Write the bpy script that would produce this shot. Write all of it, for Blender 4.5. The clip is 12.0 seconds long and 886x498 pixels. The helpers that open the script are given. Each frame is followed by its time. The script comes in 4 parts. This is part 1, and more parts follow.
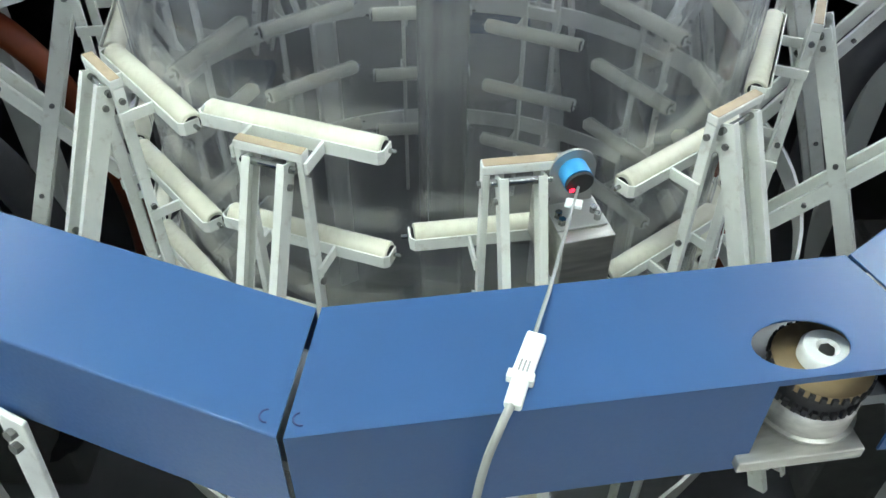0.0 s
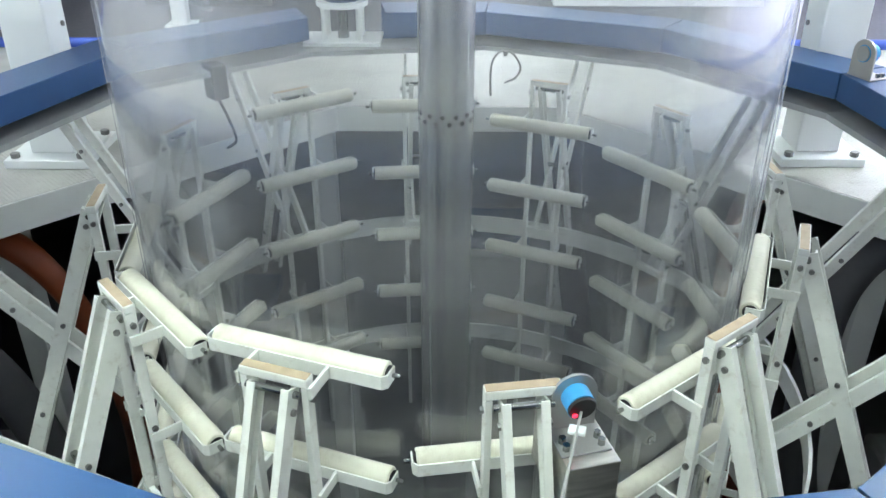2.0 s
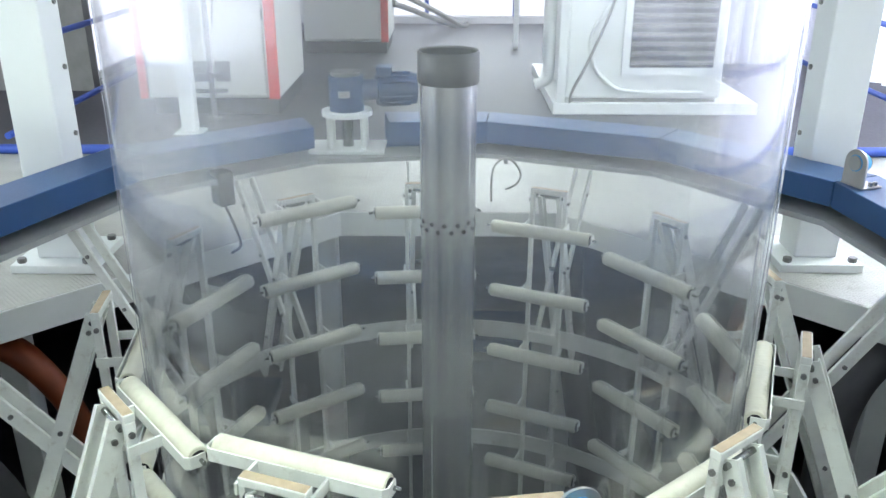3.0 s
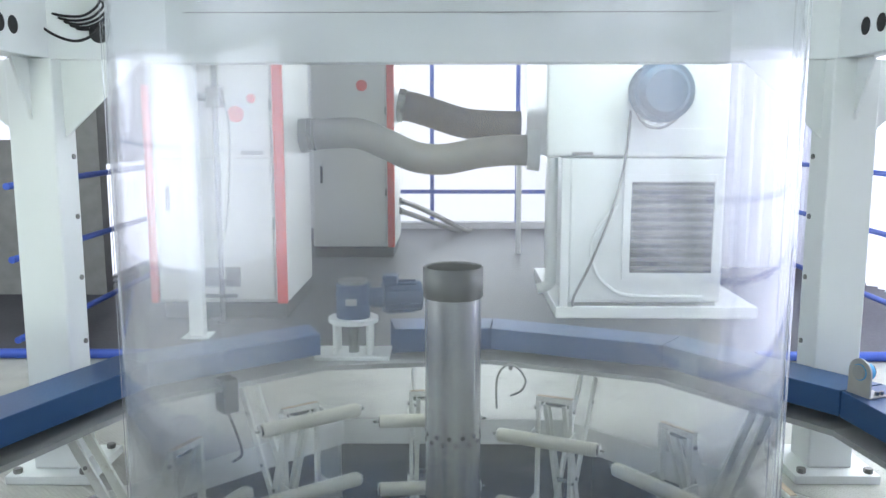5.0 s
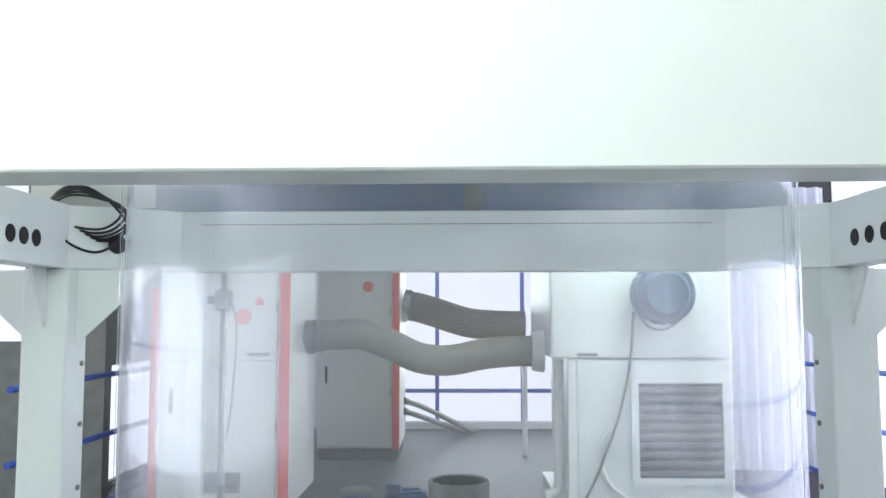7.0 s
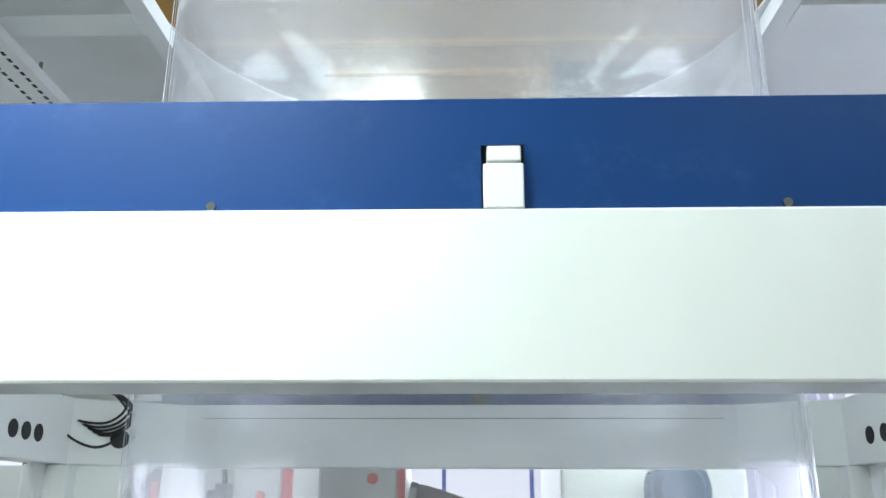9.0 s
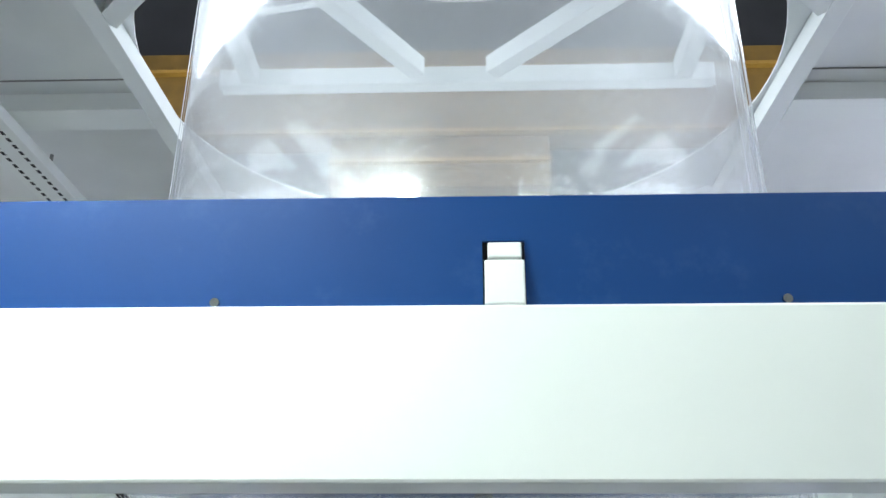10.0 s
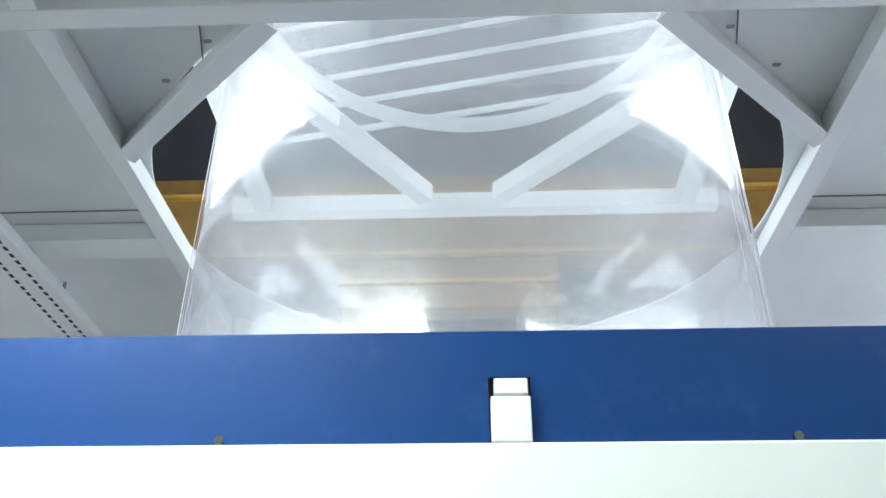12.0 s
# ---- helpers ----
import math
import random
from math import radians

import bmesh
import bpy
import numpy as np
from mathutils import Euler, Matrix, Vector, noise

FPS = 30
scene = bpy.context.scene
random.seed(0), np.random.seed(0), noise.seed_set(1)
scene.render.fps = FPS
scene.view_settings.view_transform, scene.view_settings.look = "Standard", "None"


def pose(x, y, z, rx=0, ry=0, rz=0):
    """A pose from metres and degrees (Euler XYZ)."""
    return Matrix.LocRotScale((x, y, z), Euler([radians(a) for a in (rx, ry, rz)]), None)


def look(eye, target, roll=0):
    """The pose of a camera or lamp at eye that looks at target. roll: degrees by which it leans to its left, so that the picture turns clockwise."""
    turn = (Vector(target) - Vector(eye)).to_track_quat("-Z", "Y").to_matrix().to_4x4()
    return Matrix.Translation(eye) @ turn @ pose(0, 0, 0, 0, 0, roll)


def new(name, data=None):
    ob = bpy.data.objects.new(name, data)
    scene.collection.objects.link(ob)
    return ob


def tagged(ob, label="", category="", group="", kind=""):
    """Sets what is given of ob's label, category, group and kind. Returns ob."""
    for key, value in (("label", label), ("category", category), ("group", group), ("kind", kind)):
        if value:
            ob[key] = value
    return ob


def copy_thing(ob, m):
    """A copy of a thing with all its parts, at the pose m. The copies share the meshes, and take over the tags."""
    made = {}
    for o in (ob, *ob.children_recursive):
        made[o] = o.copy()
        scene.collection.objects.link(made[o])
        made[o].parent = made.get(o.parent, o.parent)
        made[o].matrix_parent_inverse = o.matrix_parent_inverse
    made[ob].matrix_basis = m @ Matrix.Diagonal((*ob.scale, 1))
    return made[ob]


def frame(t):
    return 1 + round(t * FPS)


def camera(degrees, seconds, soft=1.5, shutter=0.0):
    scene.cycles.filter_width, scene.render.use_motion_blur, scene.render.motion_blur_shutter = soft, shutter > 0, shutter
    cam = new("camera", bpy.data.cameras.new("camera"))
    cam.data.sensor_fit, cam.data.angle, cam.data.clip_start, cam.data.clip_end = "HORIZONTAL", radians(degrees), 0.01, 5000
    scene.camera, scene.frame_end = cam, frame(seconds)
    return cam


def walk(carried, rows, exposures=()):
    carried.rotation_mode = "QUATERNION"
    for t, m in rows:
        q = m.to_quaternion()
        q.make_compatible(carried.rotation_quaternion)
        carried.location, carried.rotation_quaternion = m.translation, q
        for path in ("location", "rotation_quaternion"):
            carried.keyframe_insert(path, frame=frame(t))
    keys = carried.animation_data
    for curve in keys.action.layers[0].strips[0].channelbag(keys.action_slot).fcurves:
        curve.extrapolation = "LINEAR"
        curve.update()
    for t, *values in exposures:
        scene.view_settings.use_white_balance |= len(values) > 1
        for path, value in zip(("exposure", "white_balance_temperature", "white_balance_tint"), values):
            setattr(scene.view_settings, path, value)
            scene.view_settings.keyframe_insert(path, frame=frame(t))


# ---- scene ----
cam = camera(56, 12.0)
PATH = [
    (0, (0.007, -2.610, 1.260), (0.006, -1.147, -0.103), 0.40),
    (0.5, (0.007, -2.608, 1.274), (0.003, -1.068, -0.002), 0.40),
    (1, (0.006, -2.607, 1.287), (0.000, -0.993, 0.106), 0.30),
    (1.5, (0.006, -2.607, 1.301), (-0.001, -0.923, 0.224), 0.20),
    (2, (0.006, -2.609, 1.315), (-0.004, -0.859, 0.347), 0.10),
    (2.5, (0.006, -2.611, 1.329), (-0.007, -0.810, 0.460), 0.10),
    (3, (0.005, -2.615, 1.343), (-0.010, -0.762, 0.591), 0.10),
    (5, (0.005, -2.636, 1.397), (-0.023, -0.658, 1.099), 0.00),
    (5.5, (0.005, -2.643, 1.410), (-0.026, -0.651, 1.231), -0.10),
    (6, (0.005, -2.650, 1.422), (-0.029, -0.651, 1.358), -0.10),
    (6.5, (0.005, -2.657, 1.434), (-0.031, -0.658, 1.486), -0.10),
    (7, (0.006, -2.665, 1.446), (-0.034, -0.673, 1.614), -0.10),
    (9, (0.009, -2.697, 1.485), (-0.047, -0.790, 2.084), 0.16),
    (9.5, (0.010, -2.705, 1.493), (-0.049, -0.832, 2.192), 0.19),
    (10, (0.011, -2.713, 1.500), (-0.050, -0.876, 2.289), 0.21),
    (10.5, (0.013, -2.720, 1.507), (-0.052, -0.914, 2.363), 0.24),
    (11, (0.014, -2.727, 1.512), (-0.053, -0.956, 2.439), 0.28),
    (11.5, (0.016, -2.733, 1.516), (-0.057, -0.993, 2.500), 0.35),
    (12, (0.018, -2.739, 1.519), (-0.061, -1.034, 2.561), 0.34),
]
EXPOSURE = [(0.0, 0.6), (2.5, 0.7), (5.0, 0.36), (7.0, 0.12), (9.0, -0.04), (12.0, 0.02)]
walk(cam, [(t, look(eye, target, roll)) for t, eye, target, roll in PATH], EXPOSURE)

# ---- world and light ----
world = bpy.data.worlds.new("world")
scene.world = world
world.use_nodes = True
wn = world.node_tree.nodes
sky = wn.new("ShaderNodeTexSky")
sky.sky_type, sky.sun_disc = "NISHITA", False
sky.sun_elevation, sky.sun_rotation = radians(42), radians(150)
world.node_tree.links.new(sky.outputs[0], wn["Background"].inputs[0])
wn["Background"].inputs[1].default_value = 0.1

sun = new("sun", bpy.data.lights.new("sun", "SUN"))
sun.data.energy, sun.data.angle, sun.data.color = 1.2, radians(10), (1.0, 0.96, 0.9)
sun.matrix_world = look((3.0, -9.0, 9.0), (0.0, 0.0, 0.0))


def window_or_fill_light(name, eye, target, w, h, power, color=(0.86, 0.95, 1.0)):
    """An area lamp: daylight at a window's opening, and the fill and tube lamps added besides."""
    lamp = new(name, bpy.data.lights.new(name, "AREA"))
    lamp.data.shape, lamp.data.size, lamp.data.size_y = "RECTANGLE", w, h
    lamp.data.energy, lamp.data.color = power, color
    lamp.matrix_world = look(eye, target)
    return lamp


# the openings behind the camera and at both sides are assumed, out of view
window_or_fill_light("window_or_fill_light", (-1.0, -8.9, 1.65), (0, 0, 1.4), 8.0, 2.6, 22)
window_or_fill_light("window_or_fill_light", (6.6, 3.2, 1.6), (0, 2.6, 2.0), 7.4, 3.2, 700, (0.95, 0.95, 1.0))
window_or_fill_light("window_or_fill_light", (-6.6, -2.0, 1.6), (0, -1.0, 2.2), 7.0, 3.2, 80)
window_or_fill_light("window_or_fill_light", (1.0, 9.7, 1.8), (0, 0, 1.0), 3.6, 2.4, 110)
# no windows known up here: this pair is added to brighten the film
window_or_fill_light("window_or_fill_light", (6.6, 0.0, 6.0), (0, 0, 4.5), 9.0, 4.0, 900)
window_or_fill_light("window_or_fill_light", (-6.6, 0.0, 6.0), (0, 0, 4.5), 9.0, 4.0, 950)

# tube lamps added out of view under the platform: place and watts of each
ADDED_TUBES = [(-1.0, -2.05, 70), (1.1, -2.05, 9), (3.4, 1.6, 65), (-3.4, 1.6, 40), (1.6, 3.6, 40)]
# the first two follow from hot spots on the beam, the others are fill
for tx, ty, watts in ADDED_TUBES:
    window_or_fill_light("added_tube_light", (tx, ty, 2.9), (tx, ty, 0.0), 1.2, 0.1, watts, (0.87, 1.0, 0.95))

# ---- materials ----


def material(name, color, rough=0.5, metal=0.0, vary=0.12, scale=6.0, bump=0.0, bump_scale=60.0, dirt_or_sheen=None, dirt_or_sheen_amount=0.0, spec=0.5):
    m = bpy.data.materials.new(name)
    m.use_nodes = True
    nt = m.node_tree
    n, l = nt.nodes, nt.links
    b = n["Principled BSDF"]
    b.inputs["Roughness"].default_value = rough
    b.inputs["Metallic"].default_value = metal
    b.inputs["Specular IOR Level"].default_value = spec
    tc = n.new("ShaderNodeTexCoord")
    big = n.new("ShaderNodeTexNoise")
    big.inputs["Scale"].default_value, big.inputs["Detail"].default_value = scale, 6.0
    l.new(tc.outputs["Object"], big.inputs["Vector"])
    fine = n.new("ShaderNodeTexNoise")
    fine.inputs["Scale"].default_value, fine.inputs["Detail"].default_value = bump_scale, 3.0
    l.new(tc.outputs["Object"], fine.inputs["Vector"])
    ramp = n.new("ShaderNodeMapRange")
    ramp.inputs["From Min"].default_value, ramp.inputs["From Max"].default_value = 0.3, 0.7
    ramp.inputs["To Min"].default_value, ramp.inputs["To Max"].default_value = 1.0 - vary, 1.0 + vary * 0.5
    l.new(big.outputs["Fac"], ramp.inputs["Value"])
    mul = n.new("ShaderNodeMix")
    mul.data_type, mul.blend_type = "RGBA", "MULTIPLY"
    mul.inputs["Factor"].default_value = 1.0
    mul.inputs["A"].default_value = (*color, 1)
    l.new(ramp.outputs["Result"], mul.inputs["B"])
    out = mul.outputs["Result"]
    if dirt_or_sheen:
        spots = n.new("ShaderNodeTexNoise")
        spots.inputs["Scale"].default_value, spots.inputs["Detail"].default_value = scale * 2.3, 9.0
        spots.inputs["Roughness"].default_value = 0.7
        l.new(tc.outputs["Object"], spots.inputs["Vector"])
        cut = n.new("ShaderNodeMapRange")
        cut.inputs["From Min"].default_value, cut.inputs["From Max"].default_value = 0.55, 0.75
        cut.inputs["To Max"].default_value = dirt_or_sheen_amount
        l.new(spots.outputs["Fac"], cut.inputs["Value"])
        mix = n.new("ShaderNodeMix")
        mix.data_type = "RGBA"
        l.new(cut.outputs["Result"], mix.inputs["Factor"])
        l.new(out, mix.inputs["A"])
        mix.inputs["B"].default_value = (*dirt_or_sheen, 1)
        out = mix.outputs["Result"]
    l.new(out, b.inputs["Base Color"])
    rr = n.new("ShaderNodeMapRange")
    rr.inputs["To Min"].default_value, rr.inputs["To Max"].default_value = max(0.03, rough - 0.08), min(1.0, rough + 0.08)
    l.new(fine.outputs["Fac"], rr.inputs["Value"])
    l.new(rr.outputs["Result"], b.inputs["Roughness"])
    if bump:
        bp = n.new("ShaderNodeBump")
        bp.inputs["Strength"].default_value, bp.inputs["Distance"].default_value = bump, 0.002
        l.new(fine.outputs["Fac"], bp.inputs["Height"])
        l.new(bp.outputs["Normal"], b.inputs["Normal"])
    return m


BLUE = material("blue_paint", (0.024, 0.08, 0.205), 0.36, 0, 0.1, 3, 0.06, 120)
# paler blue spots put smudged reflections into the panel's colour
DEEP_BLUE = material("deep_blue_paint", (0.006, 0.042, 0.165), 0.48, 0, 0.12, 2.5, 0.05, 90, (0.1, 0.17, 0.3), 0.12, spec=0.18)
RAIL_BLUE = material("rail_blue", (0.03, 0.08, 0.4), 0.45, 0, 0.1, 3)
WHITE = material("white_paint", (0.78, 0.80, 0.76), 0.4, 0, 0.06, 3, 0.08, 80, (0.5, 0.48, 0.4), 0.25)
CLEAN = material("clean_white_paint", (0.8, 0.83, 0.81), 0.35, 0, 0.05, 2, 0.03, 60)
FLANGE = material("grey_flange", (0.34, 0.35, 0.34), 0.45, 0, 0.15, 6, 0.1, 80)
ARM = material("arm_paint", (0.74, 0.76, 0.7), 0.42, 0, 0.12, 9, 0.15, 90, (0.33, 0.27, 0.18), 0.55)
ROLLER = material("roller_plastic", (0.63, 0.62, 0.5), 0.5, 0, 0.12, 7, 0.1, 120, (0.36, 0.3, 0.2), 0.35)
STEEL = material("steel", (0.33, 0.34, 0.33), 0.2, 1.0, 0.15, 5, 0.08, 150)
DULL = material("dull_steel", (0.2, 0.21, 0.2), 0.5, 0.8, 0.2, 12, 0.2, 90)
BOLT = material("bolt_steel", (0.25, 0.25, 0.24), 0.4, 0.9, 0.2, 30)
BLACK = material("black_rubber", (0.015, 0.015, 0.016), 0.6, 0, 0.2, 10)
PLATE = material("chequer_plate", (0.48, 0.48, 0.44), 0.45, 0.3, 0.15, 4, 0.0, 60, (0.2, 0.18, 0.14), 0.4)
GREYFLOOR = material("grey_floor", (0.055, 0.055, 0.065), 0.55, 0, 0.2, 1.5, 0.1, 40)
PITFLOOR = material("pit_floor", (0.2, 0.2, 0.21), 0.7, 0, 0.25, 2, 0.1, 30)
WALLP = material("wall_paint", (0.62, 0.63, 0.65), 0.8, 0, 0.06, 1.0, 0.05, 30)
ROOFP = material("roof_sheet", (0.2, 0.2, 0.22), 0.8, 0, 0.1, 1.0)
CEILP = material("deck_underside", (0.79, 0.81, 0.8), 0.45, 0, 0.1, 1.5, 0.05, 30)
RED = material("red_trim", (0.75, 0.06, 0.04), 0.4, 0, 0.08, 4)
CABINET = material("cabinet_paint", (0.66, 0.67, 0.62), 0.45, 0, 0.06, 2)
DUCT = material("grey_hose", (0.24, 0.24, 0.23), 0.55, 0, 0.15, 8)
DARKDUCT = material("dark_hose", (0.05, 0.05, 0.055), 0.6, 0, 0.15, 8)
MOTOR = material("motor_paint", (0.012, 0.05, 0.13), 0.45, 0, 0.15, 10, 0.1, 60)
FADED = material("faded_blue_paint", (0.03, 0.085, 0.15), 0.5, 0, 0.15, 8, 0.1, 60)
ORANGE = material("orange_paint", (0.2, 0.04, 0.008), 0.5, 0, 0.2, 8)
YELLOW = material("yellow_paint", (0.38, 0.21, 0.035), 0.5, 0, 0.2, 5)
CABLE = material("grey_cable", (0.3, 0.31, 0.28), 0.5, 0, 0.1, 20)
SENSORBLUE = material("sensor_blue", (0.05, 0.33, 0.65), 0.35, 0, 0.05, 20)
INK = material("ink", (0.02, 0.03, 0.12), 0.6, 0, 0.05, 20)
CHAIN = material("brown_chain_wheel", (0.3, 0.22, 0.12), 0.5, 0.4, 0.2, 20)
WORN = material("worn_edge", (0.42, 0.33, 0.22), 0.55, 0, 0.25, 15, 0.2, 90)
ALU = material("aluminium", (0.42, 0.42, 0.4), 0.35, 0.7, 0.1, 8, 0.1, 120)
CRANE = material("crane_yellow", (0.2, 0.11, 0.02), 0.6, 0, 0.2, 4)


def glow(name, color, strength):
    m = bpy.data.materials.new(name)
    m.use_nodes = True
    b = m.node_tree.nodes["Principled BSDF"]
    b.inputs["Base Color"].default_value = (0, 0, 0, 1)
    b.inputs["Emission Color"].default_value = (*color, 1)
    b.inputs["Emission Strength"].default_value = strength
    return m


SHEET = bpy.data.materials.new("milky_sheet")
SHEET.use_nodes = True
SHEET_N, SHEET_L = SHEET.node_tree.nodes, SHEET.node_tree.links
SHEET_N.remove(SHEET_N["Principled BSDF"])
through_light, face_light, sheet_mix = (SHEET_N.new(k) for k in ("ShaderNodeBsdfTranslucent", "ShaderNodeBsdfDiffuse", "ShaderNodeMixShader"))
through_light.inputs[0].default_value = (0.86, 0.87, 0.93, 1)
face_light.inputs[0].default_value = (0.8, 0.8, 0.84, 1)
sheet_mix.inputs[0].default_value = 0.35
SHEET_L.new(through_light.outputs[0], sheet_mix.inputs[1])
SHEET_L.new(face_light.outputs[0], sheet_mix.inputs[2])
SHEET_L.new(sheet_mix.outputs[0], SHEET_N["Material Output"].inputs["Surface"])
DAY = glow("daylight_backdrop", (0.82, 0.86, 1.0), 1.1)
TUBE = glow("added_tube_glow", (0.95, 1.0, 0.97), 4.0)
DARKWALL = material("dark_upper_wall", (0.05, 0.05, 0.055), 0.8, 0, 0.15, 1.0)
REDLED = glow("red_led", (1.0, 0.02, 0.05), 3.0)


def film_material(name="clear_film", low=0.06, high=0.086):
    """Thin clear plastic film: mostly see-through, with faint haze and a gloss that grows to the edges."""
    m = bpy.data.materials.new(name)
    m.use_nodes = True
    n, l = m.node_tree.nodes, m.node_tree.links
    n.remove(n["Principled BSDF"])
    clear = n.new("ShaderNodeBsdfTransparent")
    clear.inputs[0].default_value = (0.97, 0.975, 0.98, 1)
    haze = n.new("ShaderNodeBsdfTranslucent")
    haze.inputs[0].default_value = (0.86, 0.88, 0.91, 1)
    white = n.new("ShaderNodeBsdfDiffuse")
    white.inputs[0].default_value = (0.86, 0.88, 0.91, 1)
    hz = n.new("ShaderNodeMixShader")
    l.new(haze.outputs[0], hz.inputs[1])
    l.new(white.outputs[0], hz.inputs[2])
    tc = n.new("ShaderNodeTexCoord")
    mp = n.new("ShaderNodeMapping")
    mp.inputs["Scale"].default_value = (2.2, 2.2, 0.35)
    ns = n.new("ShaderNodeTexNoise")
    ns.inputs["Scale"].default_value, ns.inputs["Detail"].default_value = 1.2, 2.0
    l.new(tc.outputs["Object"], mp.inputs["Vector"])
    l.new(mp.outputs["Vector"], ns.inputs["Vector"])
    mr = n.new("ShaderNodeMapRange")
    mr.inputs["From Min"].default_value, mr.inputs["From Max"].default_value = 0.15, 0.85
    mr.inputs["To Min"].default_value, mr.inputs["To Max"].default_value = low, high
    l.new(ns.outputs["Fac"], mr.inputs["Value"])
    # milkier above z 1.9: the stronger light on the upper film, put into its haze
    sep = n.new("ShaderNodeSeparateXYZ")
    l.new(tc.outputs["Object"], sep.inputs[0])
    upper_haze = n.new("ShaderNodeMapRange")
    upper_haze.inputs["From Min"].default_value, upper_haze.inputs["From Max"].default_value = 1.9, 2.6
    upper_haze.inputs["To Min"].default_value, upper_haze.inputs["To Max"].default_value = 1.0, 3.2
    l.new(sep.outputs["Z"], upper_haze.inputs["Value"])
    milk = n.new("ShaderNodeMath")
    milk.operation = "MULTIPLY"
    l.new(mr.outputs["Result"], milk.inputs[0])
    l.new(upper_haze.outputs["Result"], milk.inputs[1])
    body = n.new("ShaderNodeMixShader")
    l.new(milk.outputs[0], body.inputs[0])
    l.new(clear.outputs[0], body.inputs[1])
    l.new(hz.outputs[0], body.inputs[2])
    gloss = n.new("ShaderNodeBsdfGlossy")
    gloss.inputs["Roughness"].default_value = 0.035
    soft = n.new("ShaderNodeBsdfGlossy")
    soft.inputs["Roughness"].default_value = 0.24
    soft.inputs["Color"].default_value = (0.94, 0.96, 1.0, 1)
    lobes = n.new("ShaderNodeMixShader")
    lobes.inputs[0].default_value = 0.55
    l.new(gloss.outputs[0], lobes.inputs[1])
    l.new(soft.outputs[0], lobes.inputs[2])
    wave = n.new("ShaderNodeTexNoise")
    wave.inputs["Scale"].default_value, wave.inputs["Detail"].default_value = 3.0, 4.0
    mw = n.new("ShaderNodeMapping")
    mw.inputs["Scale"].default_value = (6.0, 6.0, 0.12)
    l.new(tc.outputs["Object"], mw.inputs["Vector"])
    l.new(mw.outputs["Vector"], wave.inputs["Vector"])
    bp = n.new("ShaderNodeBump")
    bp.inputs["Strength"].default_value, bp.inputs["Distance"].default_value = 0.05, 0.03
    l.new(wave.outputs["Fac"], bp.inputs["Height"])
    l.new(bp.outputs["Normal"], gloss.inputs["Normal"])
    l.new(bp.outputs["Normal"], soft.inputs["Normal"])
    lw = n.new("ShaderNodeLayerWeight")
    lw.inputs["Blend"].default_value = 0.3
    fr = n.new("ShaderNodeMapRange")
    fr.inputs["To Min"].default_value, fr.inputs["To Max"].default_value = 0.06, 0.75
    l.new(lw.outputs["Facing"], fr.inputs["Value"])
    mix = n.new("ShaderNodeMixShader")
    l.new(fr.outputs[0], mix.inputs[0])
    l.new(body.outputs[0], mix.inputs[1])
    l.new(lobes.outputs[0], mix.inputs[2])
    l.new(mix.outputs[0], n["Material Output"].inputs["Surface"])
    return m


FILM = film_material()
# a milkier copy for the strips that imitate reflections
STREAK = film_material("streaked_film", 0.2, 0.42)


def raised_pattern(m, scale):
    """Adds the lozenges of chequer plate as relief."""
    n, l = m.node_tree.nodes, m.node_tree.links
    tc = n.new("ShaderNodeTexCoord")
    mp = n.new("ShaderNodeMapping")
    mp.inputs["Rotation"].default_value = (0, 0, radians(45))
    br = n.new("ShaderNodeTexBrick")
    br.inputs["Scale"].default_value = scale
    br.inputs["Mortar Size"].default_value = 0.06
    br.inputs["Mortar Smooth"].default_value = 0.5
    l.new(tc.outputs["Object"], mp.inputs["Vector"])
    l.new(mp.outputs["Vector"], br.inputs["Vector"])
    bp = n.new("ShaderNodeBump")
    bp.inputs["Strength"].default_value, bp.inputs["Distance"].default_value = 0.8, 0.003
    l.new(br.outputs["Fac"], bp.inputs["Height"])
    l.new(bp.outputs["Normal"], n["Principled BSDF"].inputs["Normal"])


raised_pattern(PLATE, 14.0)


